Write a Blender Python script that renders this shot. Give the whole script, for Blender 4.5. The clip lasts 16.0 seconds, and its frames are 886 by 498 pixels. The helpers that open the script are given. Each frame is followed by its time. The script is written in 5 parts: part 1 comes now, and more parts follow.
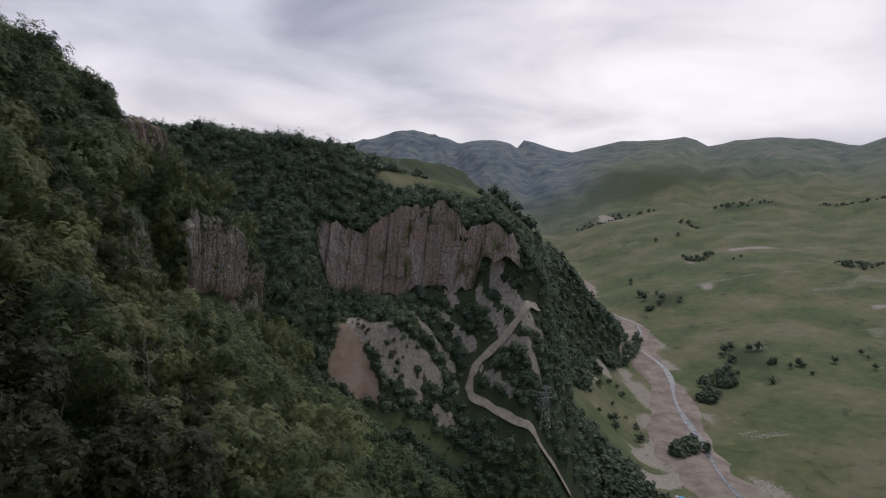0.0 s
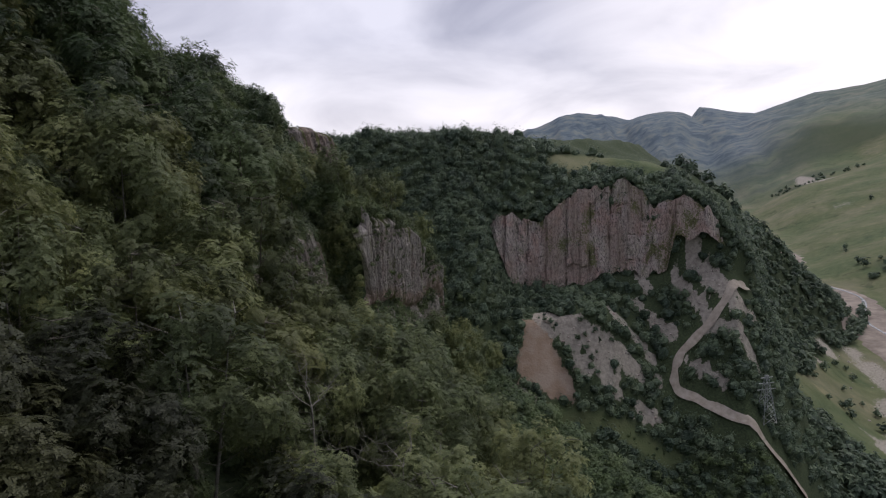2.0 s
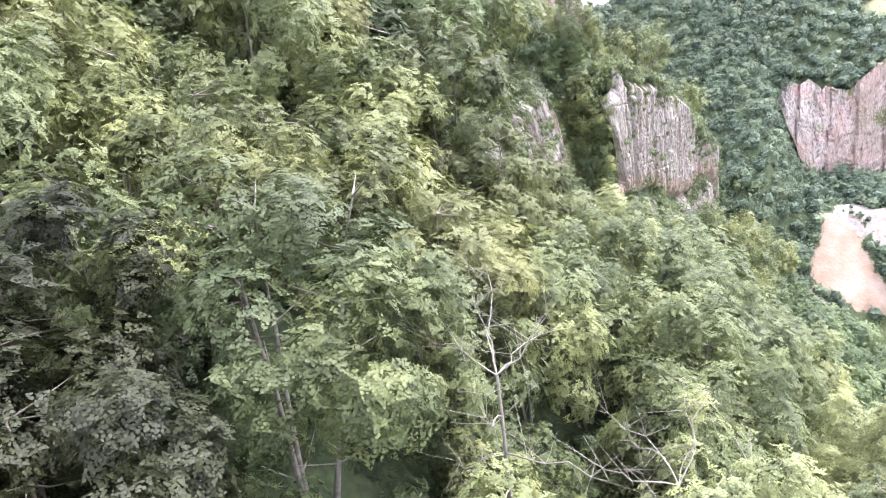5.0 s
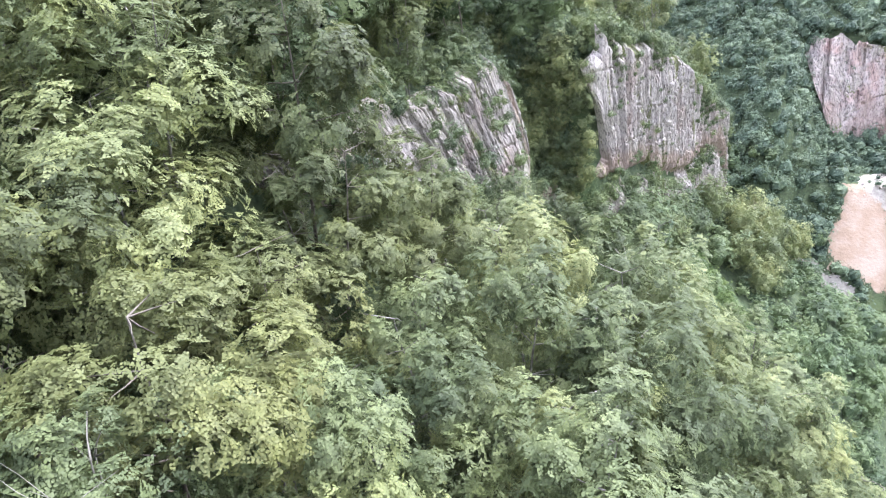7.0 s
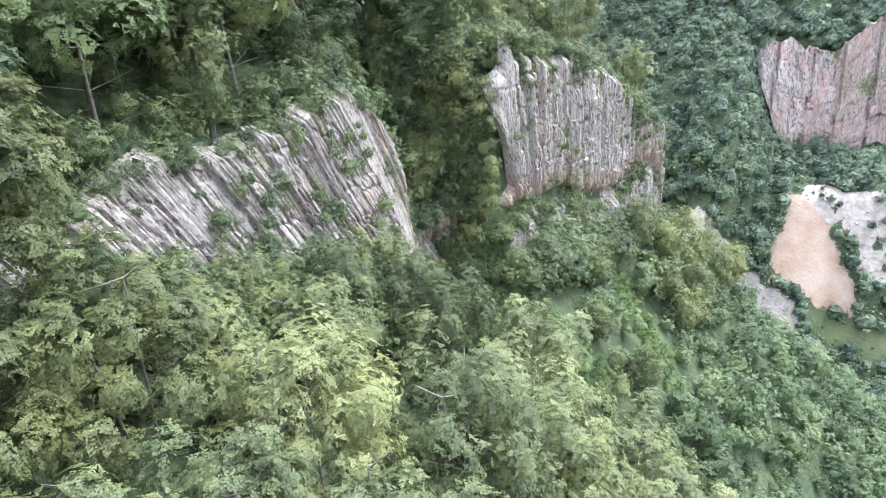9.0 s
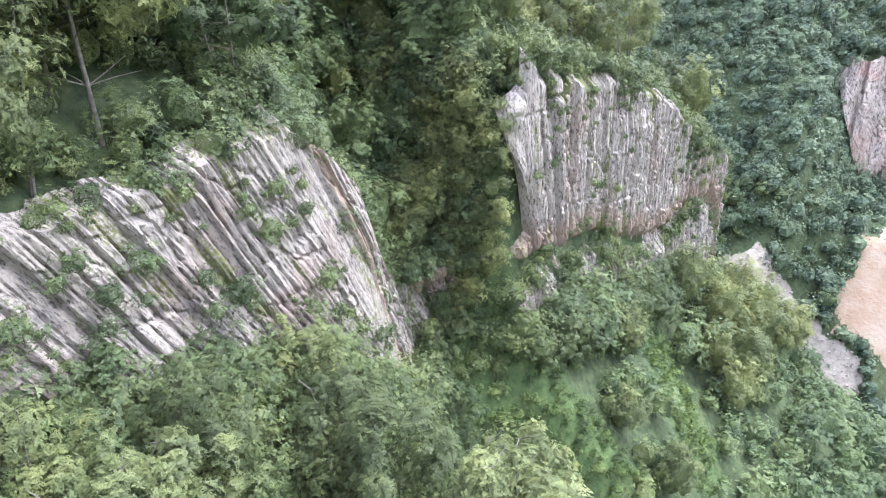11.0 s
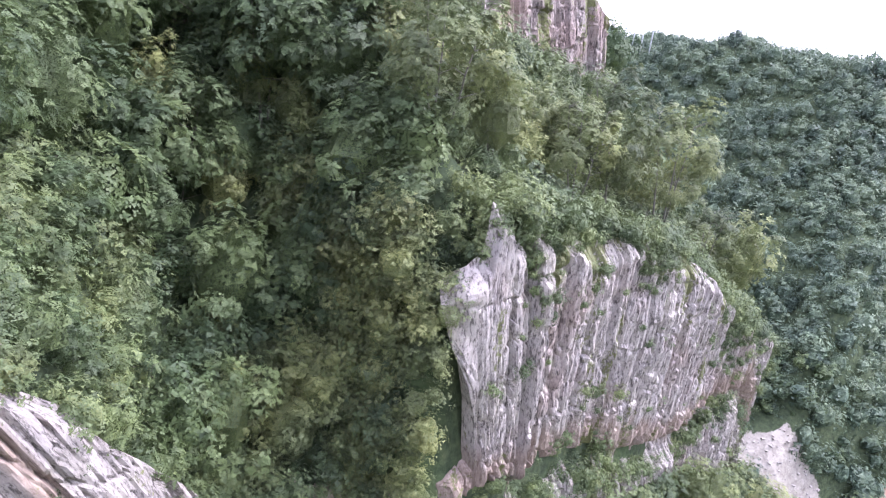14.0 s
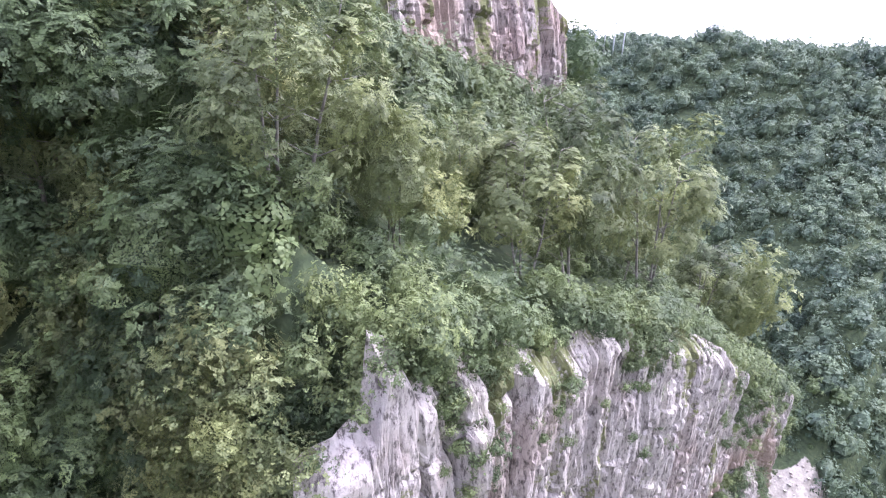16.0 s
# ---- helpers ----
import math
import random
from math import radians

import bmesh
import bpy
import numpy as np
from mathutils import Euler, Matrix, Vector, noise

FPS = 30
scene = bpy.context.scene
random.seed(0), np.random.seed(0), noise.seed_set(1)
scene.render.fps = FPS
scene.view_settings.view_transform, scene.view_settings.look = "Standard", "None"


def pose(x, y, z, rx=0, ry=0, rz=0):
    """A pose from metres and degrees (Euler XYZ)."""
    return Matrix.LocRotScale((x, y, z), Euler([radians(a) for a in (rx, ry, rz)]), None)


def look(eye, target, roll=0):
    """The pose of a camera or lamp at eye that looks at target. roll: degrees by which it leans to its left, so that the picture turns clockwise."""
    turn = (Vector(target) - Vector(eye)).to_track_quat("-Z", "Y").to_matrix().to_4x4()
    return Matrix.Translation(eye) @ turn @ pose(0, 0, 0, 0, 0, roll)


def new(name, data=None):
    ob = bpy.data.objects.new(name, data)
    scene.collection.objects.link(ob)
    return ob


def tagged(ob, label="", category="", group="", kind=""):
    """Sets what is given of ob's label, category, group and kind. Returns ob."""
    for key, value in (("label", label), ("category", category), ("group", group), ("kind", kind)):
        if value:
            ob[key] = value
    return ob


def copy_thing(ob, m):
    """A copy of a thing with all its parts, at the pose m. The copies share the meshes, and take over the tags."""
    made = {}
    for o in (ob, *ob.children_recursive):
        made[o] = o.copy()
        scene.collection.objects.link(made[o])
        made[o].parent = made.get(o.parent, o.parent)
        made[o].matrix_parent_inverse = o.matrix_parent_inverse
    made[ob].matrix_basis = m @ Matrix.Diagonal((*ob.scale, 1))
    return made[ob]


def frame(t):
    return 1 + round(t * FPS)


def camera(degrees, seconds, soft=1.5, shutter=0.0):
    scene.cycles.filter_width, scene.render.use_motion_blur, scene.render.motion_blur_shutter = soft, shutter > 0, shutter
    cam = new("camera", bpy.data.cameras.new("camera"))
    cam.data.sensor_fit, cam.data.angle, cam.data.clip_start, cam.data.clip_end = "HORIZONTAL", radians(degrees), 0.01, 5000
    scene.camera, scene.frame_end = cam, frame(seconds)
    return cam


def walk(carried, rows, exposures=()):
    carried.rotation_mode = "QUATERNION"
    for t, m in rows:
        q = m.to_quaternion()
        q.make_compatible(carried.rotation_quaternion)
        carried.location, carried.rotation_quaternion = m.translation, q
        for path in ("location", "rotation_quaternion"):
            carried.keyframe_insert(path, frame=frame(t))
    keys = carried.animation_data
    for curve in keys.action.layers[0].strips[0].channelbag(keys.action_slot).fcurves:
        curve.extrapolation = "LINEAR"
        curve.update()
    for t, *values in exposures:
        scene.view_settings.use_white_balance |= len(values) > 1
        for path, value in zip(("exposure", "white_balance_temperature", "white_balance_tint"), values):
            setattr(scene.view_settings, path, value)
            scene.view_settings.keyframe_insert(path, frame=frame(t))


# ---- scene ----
# Camera: seconds, place in metres, yaw to the left, pitch up, lean.
cam = camera(66.0, 16.0, soft=1.15)
PATH = [
    (0, 8.88, -11.19, 8.51, -4.2, -7.2, 4.7),
    (0.5, 8.28, -7.92, 8.09, -3.8, -7.8, 4.8),
    (1, 7.78, -4.57, 7.6, -0.8, -8.9, 1.7),
    (1.5, 7.25, -1.21, 7.1, 4.8, -9.5, -2.5),
    (2, 6.67, 2, 6.68, 10.5, -8.2, -2.7),
    (2.5, 6.21, 4.92, 6.49, 15, -8.3, -0.8),
    (3, 5.77, 7.73, 6.36, 20.4, -10.1, -1),
    (5.5, 0.76, 24.91, 1.09, 33.8, -16.1, -8.3),
    (6, 0.84, 28.75, 1.23, 34.6, -17.3, -7.9),
    (6.5, 1.13, 32.49, 1.51, 35, -18.5, -7),
    (7, 1.55, 35.79, 1.84, 35.1, -19.3, -7.2),
    (7.5, 2.04, 39.19, 2.09, 34.4, -19.9, -7.1),
    (8, 2.5, 42.5, 2.42, 33.3, -20.9, -6.4),
    (8.5, 2.88, 45.65, 2.86, 32.6, -21.3, -6.1),
    (9, 3.08, 48.67, 3.29, 32.2, -21.2, -5.1),
    (11.5, -2.07, 66.28, 3.47, 37.7, -22.5, -1),
    (12, -3.09, 69.18, 3.81, 38.4, -23.3, 0.5),
    (12.5, -4.11, 72.09, 4.12, 38.7, -23.6, 2.1),
    (13, -5.39, 75.06, 4.59, 38.9, -22.4, 4.3),
    (13.5, -6.98, 78.72, 4.9, 38.7, -19.6, 6.4),
    (14, -8.59, 82.18, 5.17, 38.4, -17, 8.3),
    (14.5, -10.01, 85.42, 5.34, 37.9, -16.3, 8.7),
    (15, -11.31, 88.49, 5.5, 37.8, -15.9, 7.8),
    (15.5, -12.62, 91.6, 5.69, 37.8, -15.9, 6),
    (16, -13.82, 94.62, 5.85, 37.7, -15.9, 4.5),
]


def aim(x, y, z, yaw, pitch, roll):
    """Pose of a camera from its place and its yaw, pitch and roll in degrees."""
    a, p = radians(yaw), radians(pitch)
    way = Vector((-math.sin(a) * math.cos(p), math.cos(a) * math.cos(p), math.sin(p)))
    eye = Vector((x, y, z))
    return look(eye, eye + 2 * way, roll)


EXPOSURES = [(0, 0.1, 6500, 12), (1.0, 0.2, 6500, 12), (2.0, 0.42, 6500, 12), (3.2, 0.65, 6500, 12), (5.3, 3.9, 6250, 17), (6.5, 3.58, 5950, 14), (9.2, 3.32, 5920, 8), (11.3, 3.34, 6000, 10), (13.0, 3.38, 5880, 14), (14.0, 3.24, 5850, 24), (16.0, 3.34, 5850, 25)]
walk(cam, [(t, aim(*row)) for t, *row in PATH], exposures=EXPOSURES)

# ---- light ----
SUN_AZ, SUN_EL = 40.0, 60.0   # degrees to the right of +y, above the horizon


def link(tree, a, b):
    tree.links.new(a, b)


def build_world():
    world = bpy.data.worlds.new("overcast_sky")
    scene.world = world
    world.use_nodes = True
    t = world.node_tree
    t.nodes.clear()
    N = t.nodes.new
    out, bg = N("ShaderNodeOutputWorld"), N("ShaderNodeBackground")
    sky = N("ShaderNodeTexSky")
    sky.sky_type, sky.sun_disc = "NISHITA", False
    sky.sun_elevation, sky.sun_rotation = radians(SUN_EL), radians(SUN_AZ)
    co, sep = N("ShaderNodeTexCoord"), N("ShaderNodeSeparateXYZ")
    link(t, co.outputs["Generated"], sep.inputs[0])
    # Clouds on a flat layer: direction divided by its height.
    up = N("ShaderNodeMath"); up.operation = "ADD"; up.inputs[1].default_value = 0.30
    link(t, sep.outputs[2], up.inputs[0])
    lim = N("ShaderNodeMath"); lim.operation = "MAXIMUM"; lim.inputs[1].default_value = 0.05
    link(t, up.outputs[0], lim.inputs[0])
    div = N("ShaderNodeVectorMath"); div.operation = "DIVIDE"
    cmb = N("ShaderNodeCombineXYZ"); cmb.inputs[2].default_value = 1.0
    link(t, lim.outputs[0], cmb.inputs[0]); link(t, lim.outputs[0], cmb.inputs[1])
    link(t, co.outputs["Generated"], div.inputs[0]); link(t, cmb.outputs[0], div.inputs[1])
    no = N("ShaderNodeTexNoise")
    no.inputs["Scale"].default_value, no.inputs["Detail"].default_value = 1.5, 8.0
    no.inputs["Roughness"].default_value, no.inputs["Distortion"].default_value = 0.5, 0.5
    link(t, div.outputs[0], no.inputs["Vector"])
    ramp = N("ShaderNodeValToRGB")
    r = ramp.color_ramp
    r.elements[0].position, r.elements[0].color = 0.34, (0.40, 0.41, 0.52, 1)
    r.elements[1].position, r.elements[1].color = 0.68, (0.78, 0.78, 0.90, 1)
    link(t, no.outputs["Fac"], ramp.inputs[0])
    # Thin bright gap in the cloud low over the valley, where the sun stands behind.
    dot = N("ShaderNodeVectorMath"); dot.operation = "DOT_PRODUCT"
    a = radians(21.0); e = radians(9.0)
    dot.inputs[1].default_value = (math.sin(a) * math.cos(e), math.cos(a) * math.cos(e), math.sin(e))
    link(t, co.outputs["Generated"], dot.inputs[0])
    gap = N("ShaderNodeMapRange")
    gap.inputs["From Min"].default_value, gap.inputs["From Max"].default_value = 0.90, 1.0
    gap.inputs["To Min"].default_value, gap.inputs["To Max"].default_value = 0.0, 0.6
    gap.interpolation_type = "SMOOTHSTEP"
    link(t, dot.outputs["Value"], gap.inputs["Value"])
    low = N("ShaderNodeMapRange")
    low.inputs["From Min"].default_value, low.inputs["From Max"].default_value = 0.0, 0.16
    low.inputs["To Min"].default_value, low.inputs["To Max"].default_value = 0.66, 0.0
    link(t, sep.outputs[2], low.inputs["Value"])
    mx = N("ShaderNodeMath"); mx.operation = "MAXIMUM"
    link(t, gap.outputs[0], mx.inputs[0]); link(t, low.outputs[0], mx.inputs[1])
    mul = N("ShaderNodeMath"); mul.operation = "MULTIPLY"
    link(t, mx.outputs[0], mul.inputs[0]); link(t, no.outputs["Fac"], mul.inputs[1])
    m15 = N("ShaderNodeMath"); m15.operation = "MULTIPLY"; m15.inputs[1].default_value = 1.9
    link(t, mul.outputs[0], m15.inputs[0])
    bright = N("ShaderNodeMix"); bright.data_type = "RGBA"
    bright.inputs[7].default_value = (1.26, 1.20, 1.24, 1)
    link(t, m15.outputs[0], bright.inputs[0]); link(t, ramp.outputs[0], bright.inputs[6])
    # A little of the clear sky's colour behind the cloud.
    sc = N("ShaderNodeVectorMath"); sc.operation = "SCALE"; sc.inputs[3].default_value = 0.05
    link(t, sky.outputs[0], sc.inputs[0])
    mix = N("ShaderNodeMix"); mix.data_type = "RGBA"; mix.inputs[0].default_value = 0.9
    link(t, sc.outputs[0], mix.inputs[6]); link(t, bright.outputs[2], mix.inputs[7])
    link(t, mix.outputs[2], bg.inputs[0])
    bg.inputs[1].default_value = 0.85
    link(t, bg.outputs[0], out.inputs[0])


build_world()
sun = new("sun", bpy.data.lights.new("sun", "SUN"))
sun.data.energy, sun.data.angle, sun.data.color = 1.25, radians(35), (1.0, 0.96, 0.9)
a, e = radians(SUN_AZ), radians(SUN_EL)
sun.matrix_world = look((0, 0, 0), (-math.sin(a) * math.cos(e), -math.cos(a) * math.cos(e), -math.sin(e)))
# ---- materials ----
def material(name, rough=0.9):
    m = bpy.data.materials.new(name)
    m.use_nodes = True
    t = m.node_tree
    b = t.nodes["Principled BSDF"]
    b.inputs["Roughness"].default_value = rough
    b.inputs["Specular IOR Level"].default_value = 0.25
    return m, t, b


def noise_node(t, scale, detail=4.0, rough=0.55, coords="Object", stretch=None, dist=0.0):
    co = t.nodes.new("ShaderNodeTexCoord")
    n = t.nodes.new("ShaderNodeTexNoise")
    n.inputs["Scale"].default_value, n.inputs["Detail"].default_value = scale, detail
    n.inputs["Roughness"].default_value, n.inputs["Distortion"].default_value = rough, dist
    if stretch:
        mp = t.nodes.new("ShaderNodeMapping")
        mp.inputs["Scale"].default_value = stretch[0]
        mp.inputs["Rotation"].default_value = [radians(v) for v in stretch[1]]
        link(t, co.outputs[coords], mp.inputs[0]); link(t, mp.outputs[0], n.inputs["Vector"])
    else:
        link(t, co.outputs[coords], n.inputs["Vector"])
    return n


def ramp_node(t, fac, stops):
    r = t.nodes.new("ShaderNodeValToRGB")
    while len(r.color_ramp.elements) < len(stops):
        r.color_ramp.elements.new(0.5)
    for el, (p, c) in zip(r.color_ramp.elements, stops):
        el.position, el.color = p, (*c, 1)
    link(t, fac, r.inputs[0])
    return r


def mix_node(t, fac, a, b, mode="MIX"):
    m = t.nodes.new("ShaderNodeMix")
    m.data_type, m.blend_type = "RGBA", mode
    if isinstance(fac, float):
        m.inputs[0].default_value = fac
    else:
        link(t, fac, m.inputs[0])
    for k, v in ((6, a), (7, b)):
        if isinstance(v, tuple):
            m.inputs[k].default_value = (*v, 1)
        else:
            link(t, v, m.inputs[k])
    return m.outputs[2]


def bump(t, b, height, strength, dist):
    n = t.nodes.new("ShaderNodeBump")
    n.inputs["Strength"].default_value, n.inputs["Distance"].default_value = strength, dist
    link(t, height, n.inputs["Height"]); link(t, n.outputs[0], b.inputs["Normal"])


def attr(t, name):
    n = t.nodes.new("ShaderNodeAttribute")
    n.attribute_name = name
    return n.outputs["Fac"]


def ragged(t, name):
    """A surface mask with a broken, patchy edge."""
    n = noise_node(t, 0.9, 6, 0.7)
    a = t.nodes.new("ShaderNodeMath"); a.operation = "MULTIPLY_ADD"; a.inputs[1].default_value, a.inputs[2].default_value = 1.6, -0.8
    link(t, n.outputs["Fac"], a.inputs[0])
    s = t.nodes.new("ShaderNodeMath"); s.operation = "ADD"
    link(t, a.outputs[0], s.inputs[0]); link(t, attr(t, name), s.inputs[1])
    return ramp_node(t, s.outputs[0], [(0.40, (0, 0, 0)), (0.56, (1, 1, 1))]).outputs[0]


def ground_material():
    """Meadow, forest floor, bare earth and scree, told apart by the surface's own masks."""
    m, t, b = material("ground_cover", 0.95)
    n1, n2, n3 = noise_node(t, 0.014, 9, 0.62), noise_node(t, 0.15, 8, 0.62), noise_node(t, 1.6, 5)
    grass = ramp_node(t, n2.outputs["Fac"], [(0.3, (0.056, 0.074, 0.036)), (0.5, (0.092, 0.106, 0.050)), (0.72, (0.150, 0.146, 0.082))])
    dry = ramp_node(t, n1.outputs["Fac"], [(0.40, (0.060, 0.090, 0.040)), (0.48, (0.100, 0.114, 0.056)), (0.56, (0.15, 0.142, 0.088)), (0.66, (0.20, 0.175, 0.125))])
    meadow = mix_node(t, 0.55, grass.outputs[0], dry.outputs[0])
    # Bare scrapes and dark tussocks in the turf.
    n8 = noise_node(t, 0.055, 10, 0.72, dist=0.8)
    turf = ramp_node(t, n8.outputs["Fac"], [(0.36, (0.52, 0.60, 0.55)), (0.43, (0.92, 0.95, 0.92)), (0.60, (1.05, 1.05, 1.02)), (0.68, (1.55, 1.42, 1.38))])
    meadow = mix_node(t, 0.9, meadow, turf.outputs[0], "MULTIPLY")
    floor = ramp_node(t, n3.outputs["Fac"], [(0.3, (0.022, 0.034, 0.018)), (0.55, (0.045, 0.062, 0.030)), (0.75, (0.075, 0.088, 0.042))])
    lush = ramp_node(t, n3.outputs["Fac"], [(0.3, (0.030, 0.052, 0.020)), (0.55, (0.055, 0.085, 0.032)), (0.75, (0.095, 0.11, 0.048))])
    n4 = noise_node(t, 0.8, 8, 0.65)
    stone = ramp_node(t, n4.outputs["Fac"], [(0.3, (0.17, 0.15, 0.13)), (0.5, (0.27, 0.245, 0.212)), (0.7, (0.36, 0.33, 0.29))])
    earth = ramp_node(t, n2.outputs["Fac"], [(0.3, (0.185, 0.128, 0.094)), (0.45, (0.26, 0.19, 0.14)), (0.62, (0.32, 0.255, 0.205))])
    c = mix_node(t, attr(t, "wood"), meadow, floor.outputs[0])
    # Thinner grey-green turf high on the mountains, tinted bluish in place of haze.
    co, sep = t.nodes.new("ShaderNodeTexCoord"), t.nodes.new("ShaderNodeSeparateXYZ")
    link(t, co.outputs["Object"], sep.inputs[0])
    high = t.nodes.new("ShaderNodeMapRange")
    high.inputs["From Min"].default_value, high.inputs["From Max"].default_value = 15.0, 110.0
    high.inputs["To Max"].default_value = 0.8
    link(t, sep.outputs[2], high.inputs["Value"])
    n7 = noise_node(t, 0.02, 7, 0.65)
    hazy_turf = ramp_node(t, n7.outputs["Fac"], [(0.36, (0.062, 0.088, 0.086)), (0.50, (0.110, 0.138, 0.122)), (0.60, (0.15, 0.165, 0.14)), (0.72, (0.21, 0.20, 0.175))])
    c = mix_node(t, high.outputs[0], c, hazy_turf.outputs[0])
    # Blue-grey of the far range: distance haze put into the base colour.
    range_haze = ramp_node(t, n7.outputs["Fac"], [(0.38, (0.055, 0.082, 0.115)), (0.47, (0.085, 0.115, 0.150)), (0.55, (0.13, 0.155, 0.165)), (0.68, (0.18, 0.19, 0.18))])
    c = mix_node(t, attr(t, "range"), c, range_haze.outputs[0])
    c = mix_node(t, attr(t, "lush"), c, lush.outputs[0])
    c = mix_node(t, ragged(t, "scree"), c, stone.outputs[0])
    c = mix_node(t, ragged(t, "earth"), c, earth.outputs[0])
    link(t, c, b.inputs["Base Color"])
    bump(t, b, n3.outputs["Fac"], 0.6, 0.25)
    return m


def leaning(t, lean, upright):
    """Coordinates drawn out along the rock's leaning grain."""
    co, sep = t.nodes.new("ShaderNodeTexCoord"), t.nodes.new("ShaderNodeSeparateXYZ")
    link(t, co.outputs["Object"], sep.inputs[0])
    shear = t.nodes.new("ShaderNodeMath"); shear.operation = "MULTIPLY_ADD"; shear.inputs[1].default_value = lean
    link(t, sep.outputs[2], shear.inputs[0]); link(t, sep.outputs[1], shear.inputs[2])
    squash = t.nodes.new("ShaderNodeMath"); squash.operation = "MULTIPLY"; squash.inputs[1].default_value = upright
    link(t, sep.outputs[2], squash.inputs[0])
    cmb = t.nodes.new("ShaderNodeCombineXYZ")
    link(t, sep.outputs[0], cmb.inputs[0]); link(t, shear.outputs[0], cmb.inputs[1]); link(t, squash.outputs[0], cmb.inputs[2])
    return cmb.outputs[0]


def rock_material(name="cliff_rock", pink=0.0, lean=0.2, size=1.0, pale=0.95):
    """Jointed rock: blocks drawn out along the grain, dark joints, lichen, rust and moss."""
    m, t, b = material(name, 0.88)
    grain = leaning(t, lean, 0.2)
    n1 = noise_node(t, 0.9 / size, 6, 0.6, dist=0.3)
    link(t, grain, n1.inputs["Vector"])
    n2 = noise_node(t, 5.5 / size, 8, 0.75, dist=0.25)
    link(t, leaning(t, lean, 0.34), n2.inputs["Vector"])
    n3 = noise_node(t, 0.16, 5, 0.6)
    n4 = noise_node(t, 2.4 / size, 8, 0.75)
    wob = t.nodes.new("ShaderNodeVectorMath"); wob.operation = "MULTIPLY_ADD"; wob.inputs[1].default_value = (0.55, 0.55, 0.55)
    link(t, n4.outputs["Color"], wob.inputs[0]); link(t, leaning(t, lean, 0.16), wob.inputs[2])
    joint, block = t.nodes.new("ShaderNodeTexVoronoi"), t.nodes.new("ShaderNodeTexVoronoi")
    joint.feature = "DISTANCE_TO_EDGE"
    for v in (joint, block):
        v.inputs["Scale"].default_value = 2.1 / size
        link(t, wob.outputs[0], v.inputs["Vector"])
    base = ramp_node(t, n1.outputs["Fac"], [(0.30, (0.27, 0.26, 0.255)), (0.42, (0.37, 0.357, 0.345)), (0.56, (0.425, 0.41, 0.39)), (0.72, (0.46, 0.445, 0.40))])
    tint = ramp_node(t, n3.outputs["Fac"], [(0.35, (0.32 + 0.07 * pink, 0.24 - 0.02 * pink, 0.22 - 0.03 * pink)), (0.5, (0.39 - 0.06 * pink, 0.37 - 0.10 * pink, 0.365 - 0.12 * pink)), (0.68, (0.36, 0.342, 0.28))])
    c = mix_node(t, 0.45 + 0.25 * pink, base.outputs[0], tint.outputs[0])
    c = mix_node(t, 1.0, c, (pale, 0.97 * pale, 0.955 * pale), "MULTIPLY")
    rgb = t.nodes.new("ShaderNodeSeparateColor")
    link(t, block.outputs["Color"], rgb.inputs[0])
    own = ramp_node(t, rgb.outputs[0], [(0.0, (0.74, 0.73, 0.75)), (0.6, (1.0, 0.99, 0.98)), (1.0, (1.06, 1.05, 1.03))])
    c = mix_node(t, 0.4, c, own.outputs[0], "MULTIPLY")
    streak = ramp_node(t, n2.outputs["Fac"], [(0.40, (0.12, 0.115, 0.115)), (0.45, (0.55, 0.53, 0.53)), (0.49, (0.96, 0.95, 0.95)), (0.64, (1.10, 1.09, 1.07))])
    c = mix_node(t, 0.85, c, streak.outputs[0], "MULTIPLY")
    line = ramp_node(t, joint.outputs["Distance"], [(0.0, (0.22, 0.20, 0.21)), (0.05, (0.65, 0.63, 0.63)), (0.11, (1, 1, 1))])
    c = mix_node(t, 0.22, c, line.outputs[0], "MULTIPLY")
    blot = ramp_node(t, n4.outputs["Fac"], [(0.34, (0.5, 0.49, 0.49)), (0.44, (0.95, 0.94, 0.94)), (0.66, (1.07, 1.06, 1.05))])
    c = mix_node(t, 0.8, c, blot.outputs[0], "MULTIPLY")
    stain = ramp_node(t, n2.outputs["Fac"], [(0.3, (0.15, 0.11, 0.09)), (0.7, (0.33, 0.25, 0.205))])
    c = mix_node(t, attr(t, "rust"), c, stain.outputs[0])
    n5 = noise_node(t, 3.4 / size, 6, 0.75)
    edge = t.nodes.new("ShaderNodeMath"); edge.operation = "MULTIPLY_ADD"; edge.inputs[1].default_value, edge.inputs[2].default_value = 1.6, -0.8
    link(t, n5.outputs["Fac"], edge.inputs[0])
    grow = t.nodes.new("ShaderNodeMath"); grow.operation = "ADD"
    link(t, edge.outputs[0], grow.inputs[0]); link(t, attr(t, "moss"), grow.inputs[1])
    green = ramp_node(t, grow.outputs[0], [(0.42, (0, 0, 0)), (0.55, (0.9, 0.9, 0.9))])
    growth = ramp_node(t, n5.outputs["Fac"], [(0.35, (0.045, 0.055, 0.02)), (0.65, (0.13, 0.14, 0.05))])
    link(t, mix_node(t, green.outputs[0], c, growth.outputs[0]), b.inputs["Base Color"])
    bump(t, b, n4.outputs["Fac"], 0.6, 0.22 * size)
    return m
